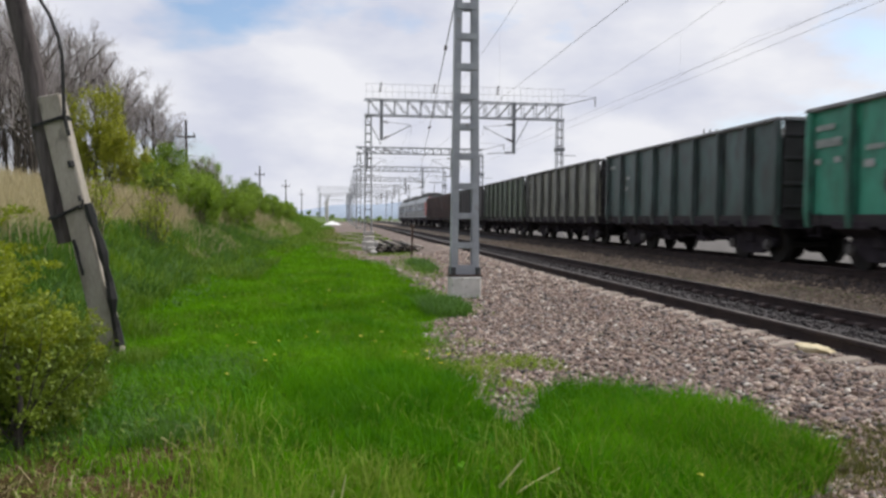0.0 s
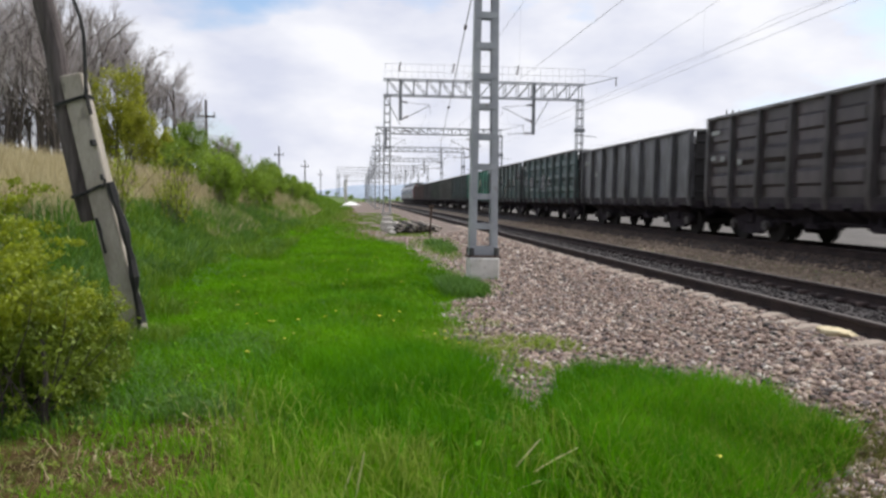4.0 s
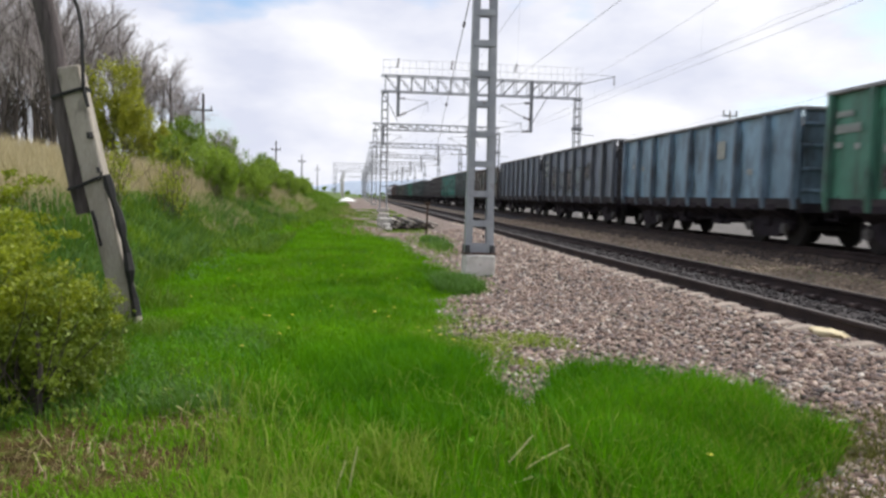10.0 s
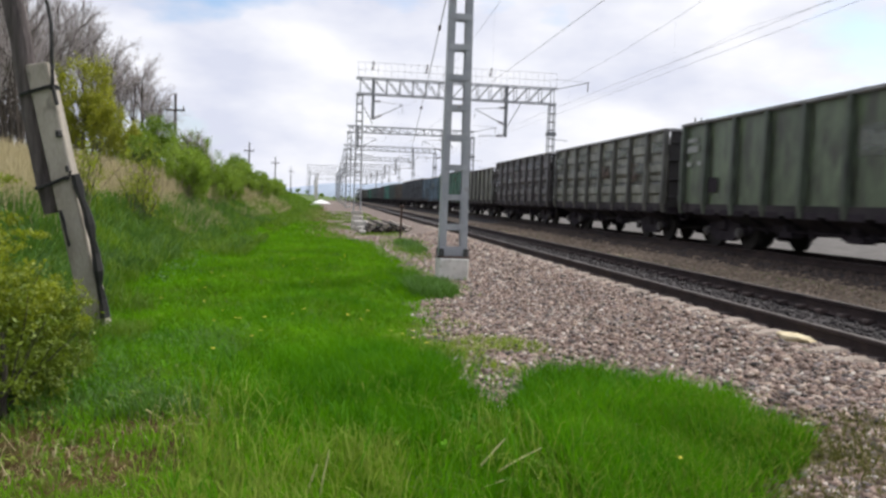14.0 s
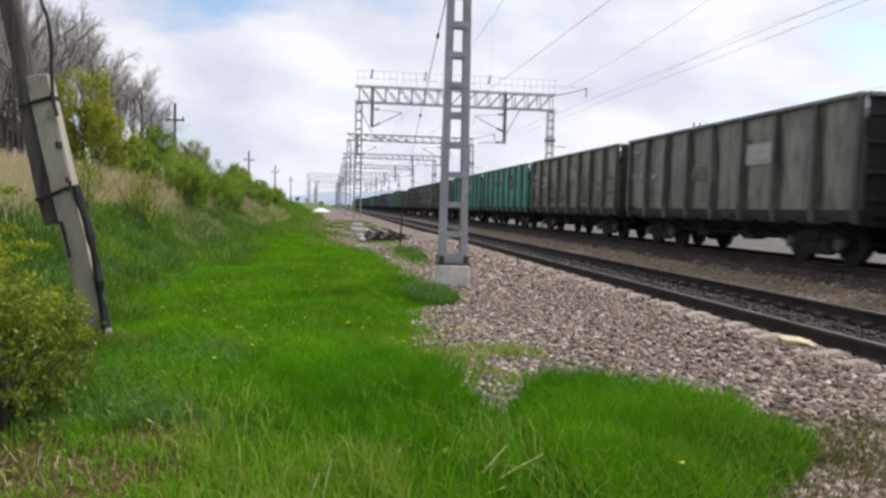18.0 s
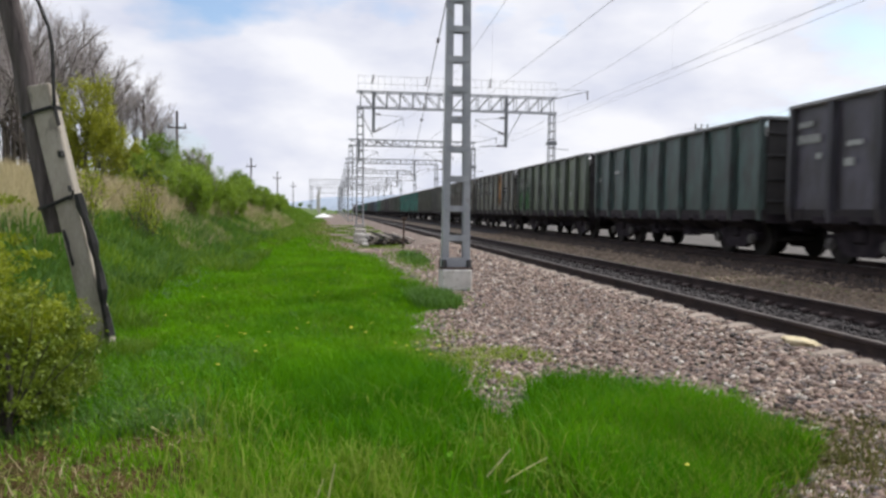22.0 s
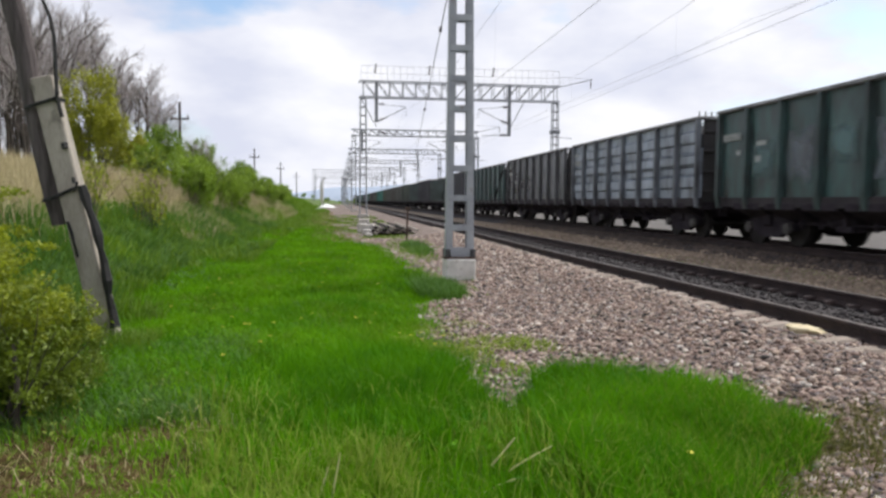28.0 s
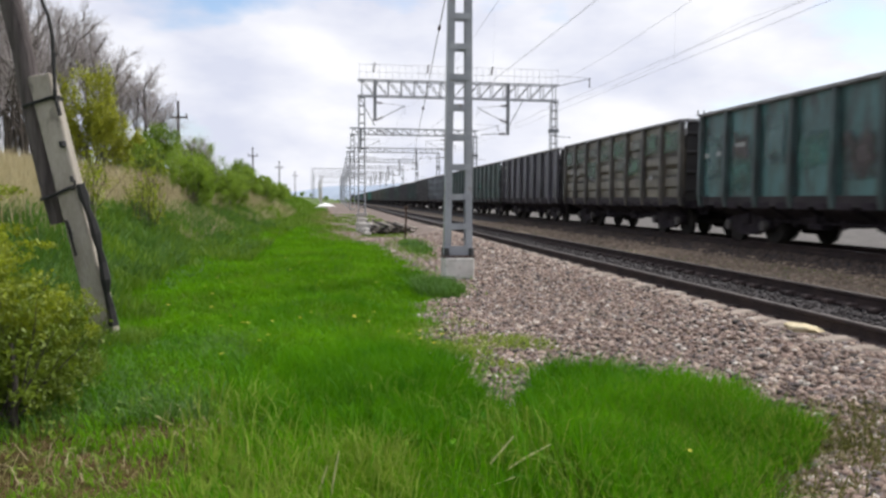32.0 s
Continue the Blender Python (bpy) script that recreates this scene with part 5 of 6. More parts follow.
def loco_section(rear):
    t = thing("electric_locomotive", "light grey and red electric locomotive section", "locomotive", "locomotive sections")
    prof = [(-1.5, 1.1), (1.5, 1.1), (1.52, 1.9), (1.48, 3.5), (1.2, 4.05), (-1.2, 4.05), (-1.48, 3.5), (-1.52, 1.9)]
    part("body", extrude(bmesh.new(), prof, -8.2, 8.2), M_LOCO, t)
    part("roof", extrude(bmesh.new(), [(-1.2, 4.05), (1.2, 4.05), (0.9, 4.3), (-0.9, 4.3)], -7.6, 7.6), M_ROOF, t)
    for i in range(5):
        part("side_window", cube(-1.53, -1.49, -6.9 + i * 2.9, -5.7 + i * 2.9, 2.35, 3.3, 0.005), M_GLASS, t)
        part("grille", cube(-1.55, -1.5, -5.4 + i * 2.9, -4.5 + i * 2.9, 1.45, 3.3, 0.005), M_ROOF, t, "dark louvred panel")
    part("skirt", cube(-1.54, 1.54, -8.1, 8.1, 0.85, 1.3, 0.01), M_UNDER, t, "dark underframe skirt")
    for k in range(5):
        part("roof_box", cube(-0.85, 0.85, -6.8 + k * 2.9, -5.1 + k * 2.9, 4.28, 4.62 + 0.16 * (k % 2), 0.04), M_ROOF, t, "dark roof equipment box")
    part("cab_face", extrude(bmesh.new(), [(a * 1.01, b * 1.002) for a, b in prof], -8.5, -8.18), M_LOCORED if rear else M_ROOF, t)
    if rear:
        part("cab_side", cube(-1.56, 1.56, -8.3, -6.4, 1.5, 3.4, 0.02), M_LOCORED, t, "red cab flank")
        part("windscreen", cube(-1.1, 1.1, -8.56, -8.49, 2.6, 3.4, 0.01), M_GLASS, t)
    for y in (-4.6, 4.6):
        b = part("bogie", cube(-1.3, 1.3, y - 2.2, y + 2.2, 0.4, 1.0, 0.05), M_UNDER, t)
        for k in (-1.45, 1.45):
            part("wheelset", rod(rod(rod(bmesh.new(), (-0.92, y + k, 0.6), (0.92, y + k, 0.6), 0.1, n=10), (-0.9, y + k, 0.6), (-0.72, y + k, 0.6), 0.6, n=20), (0.72, y + k, 0.6), (0.9, y + k, 0.6), 0.6, n=20), M_WHEEL, b)
    if rear:
        p = part("pantograph", rod(rod(bmesh.new(), (0, -5.5, 4.3), (0, -4.2, 5.2), 0.04), (0, -4.2, 5.2), (0, -5.6, 6.1), 0.03), M_ROOF, t)
        part("collector_head", rod(bmesh.new(), (-0.9, -5.6, 6.12), (0.9, -5.6, 6.12), 0.04), M_ROOF, p)
    part("roof_gear", rod(bmesh.new(), (0, -3, 4.5), (0, 6, 4.5), 0.07), M_INSUL, t)
    return t


LOCOS = [loco_section(True), loco_section(False), loco_section(False)]

# ---- plants ----
g = np.random.default_rng(77)


def stuff(name, v, f, material, label, category="grass"):
    return tagged(new(name, np_mesh(name, v, f, material)), label, category, kind="stuff")


def turf(name, n, x0, x1, y0, y1, power, h, w, lean, material, label, test, grow=0.0):
    x = g.uniform(x0, x1, n)
    y = y0 + (y1 - y0) * g.uniform(0, 1, n) ** power
    k = test(x, y)
    x, y = x[k], y[k]
    clump = 0.65 + 0.35 * np.sin(x * 3.1 + 1.3 * np.sin(y * 1.7)) * np.sin(y * 2.3 + x)
    hh = g.uniform(h[0], h[1], len(x)) * (0.6 + 0.5 * clump)
    ww = w * g.uniform(0.6, 1.3, len(x)) * (1 + grow * (y - y0))
    v, f = blades(x, y, ground_z(x, y), hh, ww, lean, g)
    return stuff(name, v, f, material, label)


def on_turf(x, y):
    return (x < edge_x(y) + 0.1) & ~in_pocket(x, y)


def bare(x, y):
    """A worn strawy patch with a ragged rim."""
    d = np.minimum(((x + 1.02) / 0.46) ** 2 + ((y - 4.95) / 0.48) ** 2, ((x + 1.5) / 0.85) ** 2 + ((y - 4.1) / 0.6) ** 2)
    return d + 0.5 * np.sin(x * 9 + y * 4) * np.sin(y * 11 - x * 3) + 0.45 * g.normal(size=len(x)) < 0.85


soil = sheet("bare_soil", np.linspace(0, 1, 12), np.linspace(3.0, 7.0, 30), lambda u, y: 0 * u, M_SOIL, "dark soil and leaf litter under the shrubs", "ground")
U, YY = np.meshgrid(np.linspace(0, 1, 12), np.linspace(3.0, 7.0, 30))
XX = -3.6 + U * (np.interp(YY, [3, 3.8, 4.6, 5.2, 5.6, 7.0], [2.9, 3.0, 2.95, 2.75, 1.9, 1.2]) + 0.12 * np.sin(YY * 7))
soil.data.vertices.foreach_set("co", np.stack([XX, YY, ground_z(XX, YY) + 0.012], -1).astype(np.float32).ravel())
soil.data.update()
soft_pocket = lambda x, y: (x < edge_x(y) + 0.12 - 0.3 * g.uniform(0, 1, len(x)) ** 2) & (~in_pocket(x, y) | (g.uniform(0, 1, len(x)) < 0.3))
turf("near_grass", 130000, -3.2, 3.4, 2.6, 9, 1.25, (0.06, 0.19), 0.008, 0.9, M_GRASS, "short bright green spring grass", lambda x, y: soft_pocket(x, y) & (~bare(x, y) | (g.uniform(0, 1, len(x)) < 0.07)) & ((x > -1.45 - 0.25 * g.uniform(0, 1, len(x))) | (y > 5.7) | (g.uniform(0, 1, len(x)) < 0.08)))
def lush_zone(x, y):
    """Dense dark growth: the clump beside the stones and a broad swathe left of the hollow."""
    a = ((x - 0.35) / (0.75 + 0.12 * np.sin(y * 3))) ** 2 + ((y - 5.9) / 1.35) ** 2 + 0.25 * np.sin(x * 7 + y * 3)
    return (a < 1 + 0.25 * g.normal(size=len(x))) | (x > 1.3)


turf("lush_grass", 60000, -0.7, 3.2, 3.0, 7.4, 1.0, (0.14, 0.34), 0.009, 0.7, M_LUSH, "tall lush green grass beside ballast",
     lambda x, y: soft_pocket(x, y) & ~in_pocket(x, y) & lush_zone(x, y) & (y < 7.2))
turf("edge_grass", 14000, 1.9, 4.2, 3.0, 6.4, 1.0, (0.06, 0.26), 0.008, 1.1, M_RIM, "thin brownish grass among the stones", lambda x, y: (x > edge_x(y) - 0.25) & (x < edge_x(y) - 0.1 + np.where(y < 4.7, 1.0, 0.45) * g.uniform(0, 1, len(x)) ** 1.6))
turf("edge_straw", 1500, 2.2, 4.2, 3.4, 6.8, 1.0, (0.05, 0.2), 0.007, 1.5, M_STRAW, "dead straw along the stones", lambda x, y: (x > edge_x(y) - 0.15) & (x < edge_x(y) + 0.7 * g.uniform(0, 1, len(x)) ** 1.5))
turf("sunny_grass", 26000, 0.9, 3.3, 3.0, 6.9, 1.2, (0.14, 0.33), 0.008, 0.9, M_YGRASS, "yellow-green grass beside ballast", lambda x, y: soft_pocket(x, y) & ~in_pocket(x, y) & (g.uniform(0, 1, len(x)) < np.clip((x - 1.1) / 1.6, 0, 1) * np.clip((5.9 - y) / 1.6, 0.1, 1)))
turf("pocket_weeds", 26000, 0.4, 2.4, 6.2, 9.2, 1.0, (0.05, 0.17), 0.01, 1.2, M_YGRASS, "yellow-green weeds at the rim of the stones",
     lambda x, y: (x > edge_x(y) - 0.3) & ((((x - 1.45) / 0.85) ** 2 + ((y - 7.65) / 0.5) ** 2 + 0.5 * np.sin(x * 6 + y * 4) < g.uniform(-0.3, 1.1, len(x))) | ((x < edge_x(y) + 0.75 * g.uniform(0, 1, len(x)) ** 1.5) & (y < 9.2) & (np.sin(x * 8 + y * 5) > g.normal(size=len(x)) * 0.8))))
turf("pocket_straw", 9000, 0.4, 2.4, 6.2, 9.8, 1.0, (0.03, 0.11), 0.008, 1.6, M_STRAW, "brown dead stems among the stones",
     lambda x, y: (x > edge_x(y) - 0.2) & ((x < edge_x(y) + 0.8 * g.uniform(0, 1, len(x)) ** 1.5) | (((x - 1.5) / 0.9) ** 2 + ((y - 7.7) / 0.5) ** 2 < g.uniform(0, 1.1, len(x)))) & (np.sin(x * 5 - y * 4) > g.normal(size=len(x)) * 0.7))
turf("middle_grass", 90000, -4.2, 2.4, 9, 24, 1.35, (0.07, 0.2), 0.013, 0.8, M_GRASS, "short green grass strip beside track", lambda x, y: x < edge_x(y) + 0.1 - 0.35 * g.uniform(0, 1, len(x)) ** 2, 0.06)
turf("distant_grass", 30000, -6, 1.0, 38, 120, 1.4, (0.1, 0.3), 0.035, 0.8, M_BANKGRASS, "dull green grass strip along the bank", lambda x, y: x < edge_x(y) + 0.6 - 2.2 * g.uniform(0, 1, len(x)) ** 1.3, 0.02)
turf("distant_straw", 15000, -5, 1.5, 28, 100, 1.4, (0.08, 0.25), 0.03, 1.0, M_STRAW, "dead grass along the path", lambda x, y: np.abs(x - edge_x(y) + 0.2) < 1.3 * g.uniform(0, 1, len(x)), 0.02)
turf("far_grass", 30000, -6, 1.6, 24, 44, 1.2, (0.1, 0.24), 0.025, 0.8, M_GRASS, "green grass strip along the bank", lambda x, y: x < edge_x(y) + 0.4 - 1.6 * g.uniform(0, 1, len(x)) ** 1.5, 0.04)
turf("path_weeds", 48000, -1.5, 3.2, 22, 75, 1.3, (0.05, 0.16), 0.03, 1.0, M_BANKGRASS, "thin weeds on the gravel path", lambda x, y: (x > edge_x(y) - 0.3) & (np.sin(x * 2.3 + y * 0.5) + np.sin(y * 0.9 - x) > g.normal(size=len(x)) * 0.6 + 0.3), 0.03)
turf("pale_straw", 420, -1.9, -0.5, 3.7, 5.6, 1.0, (0.06, 0.2), 0.005, 1.9, M_DRY, "pale broken straws lying on the ground", lambda x, y: bare(x, y) & (np.sin(x * 6 + y * 4) > g.normal(size=len(x)) * 0.7))
turf("straw", 5200, -2.2, 1.2, 3.0, 5.6, 1.0, (0.04, 0.13), 0.005, 1.8, M_STRAW, "flattened straw-coloured dead grass", lambda x, y: bare(x, y) | (g.uniform(0, 1, len(x)) < 0.06))
turf("yellow_grass", 2600, -1.0, 1.4, 2.8, 5.4, 1.2, (0.1, 0.27), 0.007, 1.1, M_YGRASS, "pale yellow-green grass among fresh turf", lambda x, y: on_turf(x, y) & ~bare(x, y) & (np.sin(x * 4 + y) + np.sin(y * 5 - x * 2) > g.normal(size=len(x)) * 0.8))
turf("front_grass", 2200, -0.75, 0.4, 3.3, 4.5, 1.0, (0.12, 0.34), 0.007, 1.1, M_YGRASS, "pale green grass tuft by the worn patch", lambda x, y: np.sin(x * 6 + y * 3) > g.normal(size=len(x)) * 0.8 - 0.3)
turf("shade_weeds", 15000, -2.6, -0.8, 4.9, 8.2, 1.0, (0.06, 0.22), 0.011, 1.1, M_SLOPE, "dull olive weeds beside the shrub", lambda x, y: np.sin(x * 4 + y * 2.5) - 0.5 * (x + 1.6) > g.normal(size=len(x)) * 0.8 - 0.1)
turf("long_grass", 900, -1.0, 1.5, 3.3, 5.6, 1.0, (0.24, 0.44), 0.008, 1.25, M_YGRASS, "long arching pale green grass blades", lambda x, y: on_turf(x, y) & (np.sin(x * 5 + y * 2.2) + np.sin(y * 4 - x * 3) > g.normal(size=len(x)) * 0.9))
turf("long_lush", 2600, -0.8, 3.0, 3.3, 6.6, 1.0, (0.26, 0.44), 0.009, 1.1, M_LUSH, "long arching green grass blades", lambda x, y: on_turf(x, y) & (np.sin(x * 4 - y * 2.2) + np.sin(y * 3 + x * 3) > g.normal(size=len(x)) * 0.9))
turf("dry_stalks", 40, -1.5, 2.6, 3.2, 6.5, 1.0, (0.25, 0.45), 0.006, 1.0, M_YGRASS, "single dry grass stalks in green turf", on_turf)
turf("bank_grass", 80000, -9, -2.0, 6, 45, 1.3, (0.15, 0.45), 0.016, 0.8, M_BANKGRASS, "rough green grass on the bank", lambda x, y: (ground_z(x, y) > -0.42) & (ground_z(x, y) < 0.85), 0.05)
turf("far_bank_grass", 40000, -30, -3.5, 45, 190, 1.3, (0.25, 0.6), 0.06, 0.8, M_BANKGRASS, "rough green grass along the bank", lambda x, y: x < edge_x(y) - 2, 0.012)
turf("reeds", 60000, -16, -4.4, 10, 60, 1.2, (0.4, 0.95), 0.012, 0.5, M_DRY, "pale dry reeds on top of the bank", lambda x, y: ground_z(x, y) + 0.16 * np.sin(x * 1.3 + y * 0.6) + 0.14 * g.normal(size=len(x)) > 0.68, 0.03)
turf("slope_straw", 34000, -9, -2.4, 22, 75, 1.2, (0.2, 0.6), 0.014, 0.7, M_DRY, "dead stalks among rough bank grass", lambda x, y: (ground_z(x, y) > -0.25) & (np.sin(x * 1.7 + y * 0.35) + np.sin(y * 0.8 - x) > g.normal(size=len(x)) * 0.6), 0.03)
turf("slope_grass", 46000, -7, -2.2, 8, 40, 1.3, (0.2, 0.5), 0.02, 0.9, M_SLOPE, "deep green herbs and grass on the shaded slope", lambda x, y: (ground_z(x, y) > -0.4) & (ground_z(x, y) < 0.75) & (np.sin(x * 2.1 + y * 0.9) + 0.7 * np.sin(y * 1.7 - x) > g.normal(size=len(x)) * 0.5 - 0.5), 0.04)
turf("verge_weeds", 9000, 0.6, 2.7, 7.0, 30, 1.3, (0.06, 0.2), 0.013, 1.0, M_GRASS, "weeds creeping over the stones", lambda x, y: (np.abs(x - edge_x(y) - 0.1) < 0.5 * g.uniform(0, 1, len(x)) ** 1.5), 0.03)
turf("mast_weeds", 9000, 1.1, 2.3, 11.3, 13.7, 1.0, (0.12, 0.38), 0.014, 0.9, M_SLOPE, "dark weeds at the mast foot", lambda x, y: ((x - 1.66) / 0.36) ** 2 + ((y - 12.3) / 0.9) ** 2 < 1 + 0.4 * g.normal(size=len(x)))
turf("stake_foot_weeds", 3000, 1.9, 2.9, 20.0, 27, 1.0, (0.08, 0.36), 0.026, 0.9, M_SLOPE, "dark weeds at the foot of the stake", lambda x, y: ((x - 2.4) / 0.34) ** 2 + ((y - 23.3) / 3.0) ** 2 + 0.5 * np.sin(x * 9 + y * 2) < 0.9 + 0.4 * g.normal(size=len(x)))
turf("stake_weeds", 2600, 1.4, 3.0, 17, 28, 1.0, (0.1, 0.3), 0.02, 0.9, M_BANKGRASS, "dark weeds round the stake", lambda x, y: ((x - 2.15 + 0.05 * (y - 22)) / 0.55) ** 2 + ((y - 22.5) / 5.0) ** 2 < g.uniform(0.1, 1, len(x)))
turf("soil_weeds", 2600, -3.2, -0.9, 3.0, 5.6, 1.0, (0.03, 0.12), 0.012, 1.4, M_LEAF, "sparse low weeds on bare soil", lambda x, y: np.sin(x * 5 + y * 3) > -0.2)
turf("post_weeds", 1500, -3.0, -1.9, 8.0, 8.6, 1.0, (0.12, 0.34), 0.01, 0.9, M_BANKGRASS, "tall grass round the pole foot", lambda x, y: x > -5)
turf("strip_weeds", 26000, 7.8, 10.6, 9, 48, 1.1, (0.03, 0.1), 0.016, 1.1, M_BANKGRASS, "thin olive weeds between the tracks", lambda x, y: np.sin(y * 0.33 + x * 0.9) + 0.6 * np.sin(x * 3 + 1) - 0.35 * np.abs(x - 9) > g.normal(size=len(x)) * 0.5 + 0.25)
turf("strip_straw", 5000, 7.8, 10.8, 9, 34, 1.2, (0.03, 0.09), 0.014, 1.6, M_STRAW, "dead weeds between the tracks", lambda x, y: np.sin(y * 0.5 + x * 2) > g.normal(size=len(x)) * 0.6)
turf("rim_weeds", 6500, 2.1, 3.7, 3.4, 4.8, 1.0, (0.05, 0.2), 0.009, 1.1, M_RIM, "brownish low weeds at the rim of the turf", lambda x, y: (x > edge_x(y) - 0.3) & (x < 3.55 + 0.2 * np.sin(y * 9)) & (np.sin(x * 7 + y * 3) > g.normal(size=len(x)) * 0.8 - 0.5))
turf("rim_straw", 1600, 2.1, 3.7, 3.4, 4.8, 1.0, (0.05, 0.16), 0.007, 1.6, M_STRAW, "dead straw at the rim of the turf", lambda x, y: (x > edge_x(y) - 0.3) & (x < 3.5))
turf("tufts", 16000, -1.9, 1.3, 5.4, 13, 1.0, (0.12, 0.26), 0.009, 0.9, M_LUSH, "taller dark green tufts in the turf", lambda x, y: on_turf(x, y) & (np.sin(x * 2.6 + y * 0.7) * np.sin(y * 1.25 + x) + 0.4 * np.sin(x * 6 + y * 3) > 0.45 + g.normal(size=len(x)) * 0.2), 0.05)
turf("mottled_grass", 22000, -3.2, 1.5, 8.5, 24, 1.2, (0.06, 0.17), 0.011, 1.0, M_YGRASS, "yellow-green patches in the turf", lambda x, y: (x < edge_x(y) - 0.1) & (np.sin(x * 2.3 + y * 0.8) * np.sin(y * 0.9 - x * 0.7) + 0.5 * np.sin(x * 5 + y * 2.1) > 0.3 + g.normal(size=len(x)) * 0.3), 0.05)
turf("dark_tufts", 9000, -3.4, 1.4, 7.5, 22, 1.2, (0.1, 0.24), 0.012, 0.9, M_SLOPE, "dark green tufts and herbs in the turf", lambda x, y: (x < edge_x(y) - 0.1) & (np.sin(x * 3.3 - y * 1.1) * np.sin(y * 1.6 + x * 1.3) + 0.4 * np.sin(x * 7 - y * 3) > 0.75 + g.normal(size=len(x)) * 0.15), 0.05)
turf("olive_grass", 12000, -3.0, 0.6, 4.6, 12, 1.1, (0.05, 0.2), 0.009, 1.2, M_BANKGRASS, "olive weedy grass near the shrubs", lambda x, y: on_turf(x, y) & ~bare(x, y) & (np.sin(x * 1.9 - y * 1.1) + 0.6 * np.sin(y * 2.9 + x * 3) - 0.35 * (x + 1) > g.normal(size=len(x)) * 0.5), 0.05)


turf("back_grass", 42000, -5, 2.3, -9, 2.8, 1.0, (0.08, 0.22), 0.012, 0.9, M_GRASS, "short green grass beside the railway", lambda x, y: x < edge_x(y) + 0.1 - 0.3 * g.uniform(0, 1, len(x)) ** 2)


def weeds(name, n, x0, x1, y0, y1, size, material, label):
    """Low rosettes of broad leaves in the turf."""
    V, F, k = [], [], 0
    for _ in range(n):
        x, y = g.uniform(x0, x1), g.uniform(y0, y1)
        if x > edge_x(y) - 0.1:
            continue
        for a in g.uniform(0, TAU, 9):
            l, up = size * g.uniform(0.6, 1.3) * (1 + 0.05 * y), g.uniform(0.3, 1.1)
            d, s = np.array([math.cos(a), math.sin(a), up]), np.array([-math.sin(a), math.cos(a), 0]) * 0.22
            o = np.array([x, y, float(ground_z(x, y)) + g.uniform(0.0, 0.1)]) + np.array([d[0], d[1], 0]) * 0.02
            V += [o, o + (d * 0.55 + s) * l, o + (d * np.array([1, 1, 0.7])) * l, o + (d * 0.55 - s) * l]
            F += [(k, k + 1, k + 2), (k, k + 2, k + 3)]
            k += 4
    return stuff(name, np.array(V), np.array(F), material, label, "weeds")


def leaves(n, centre, radius, size, g, flat=0.0):
    """Leaf blades, two triangles each, in clumps inside an uneven crown."""
    k = max(6, n // 60)
    d = g.normal(size=(k, 3))
    d /= np.linalg.norm(d, axis=1)[:, None]
    hubs = np.asarray(centre) + d * np.asarray(radius) * (g.uniform(0.35, 1.0, k) ** 0.6)[:, None]
    p = hubs[g.integers(0, k, n)] + g.normal(size=(n, 3)) * np.asarray(radius) * 0.16
    a = g.normal(size=(n, 3))
    a /= np.linalg.norm(a, axis=1)[:, None]
    b = np.cross(a, g.normal(size=(n, 3)))
    b /= np.linalg.norm(b, axis=1)[:, None]
    s = (size * g.uniform(0.6, 1.3, n))[:, None]
    v = np.stack([p - a * s, p - b * s * 0.5, p + a * s, p + b * s * 0.5], 1).reshape(-1, 3)
    f = (np.array([[0, 1, 2], [0, 2, 3]])[None] + (np.arange(n) * 4)[:, None, None]).reshape(-1, 3)
    return v, f


def tubes(segs, sides=4):
    """Tapered limbs from rows of (ax, ay, az, bx, by, bz, ra, rb)."""
    s = np.asarray(segs)
    a, b = s[:, :3], s[:, 3:6]
    d = b - a
    d /= np.linalg.norm(d, axis=1)[:, None] + 1e-9
    u = np.cross(d, np.where(np.abs(d[:, 2:3]) > 0.9, [[1.0, 0, 0]], [[0, 0, 1.0]]))
    u /= np.linalg.norm(u, axis=1)[:, None] + 1e-9
    w = np.cross(d, u)
    ang = TAU * np.arange(sides) / sides
    ring = u[:, None] * np.cos(ang)[None, :, None] + w[:, None] * np.sin(ang)[None, :, None]
    v = np.concatenate([a[:, None] + ring * s[:, 6][:, None, None], b[:, None] + ring * s[:, 7][:, None, None]], 1)
    i = np.arange(sides)
    j = (i + 1) % sides
    f = np.concatenate([np.c_[i, j, j + sides], np.c_[i, j + sides, i + sides]])
    return v.reshape(-1, 3), (f[None] + (np.arange(len(s)) * 2 * sides)[:, None, None]).reshape(-1, 3)


def grow_tree(g, height, depth, kids, trunk_r, angle=0.75, bole=0.3, lean=0.06):
    """Limbs of a tree by repeated forking at an angle; thick ones and thin ones apart."""
    thick, thin = [], []

    def limb(p, d, length, r, level):
        steps = (7, 5, 4, 3, 2)[level]
        for k in range(steps):
            d = d + g.normal(size=3) * (0.05 if level == 0 else 0.16) + np.array([0, 0, 0.07])
            d /= np.linalg.norm(d)
            q = p + d * length / steps
            r2 = r * (1 - 0.62 / steps)
            (thick if level < 2 else thin).append((*p, *q, r, r2))
            p, r = q, r2
            at = (k + 1) / steps
            if level < depth and at > (bole if level == 0 else 0.2):
                for _ in range(kids[level]):
                    side = np.cross(d, g.normal(size=3))
                    side /= np.linalg.norm(side)
                    a = angle * g.uniform(0.6, 1.25)
                    e = d * math.cos(a) + side * math.sin(a)
                    limb(p, e, length * g.uniform(0.4, 0.62) * (1.15 - 0.6 * at), r * 0.62, level + 1)

    limb(np.zeros(3), np.array([g.normal() * lean, g.normal() * lean, 1.0]), height, trunk_r, 0)
    return thick, thin


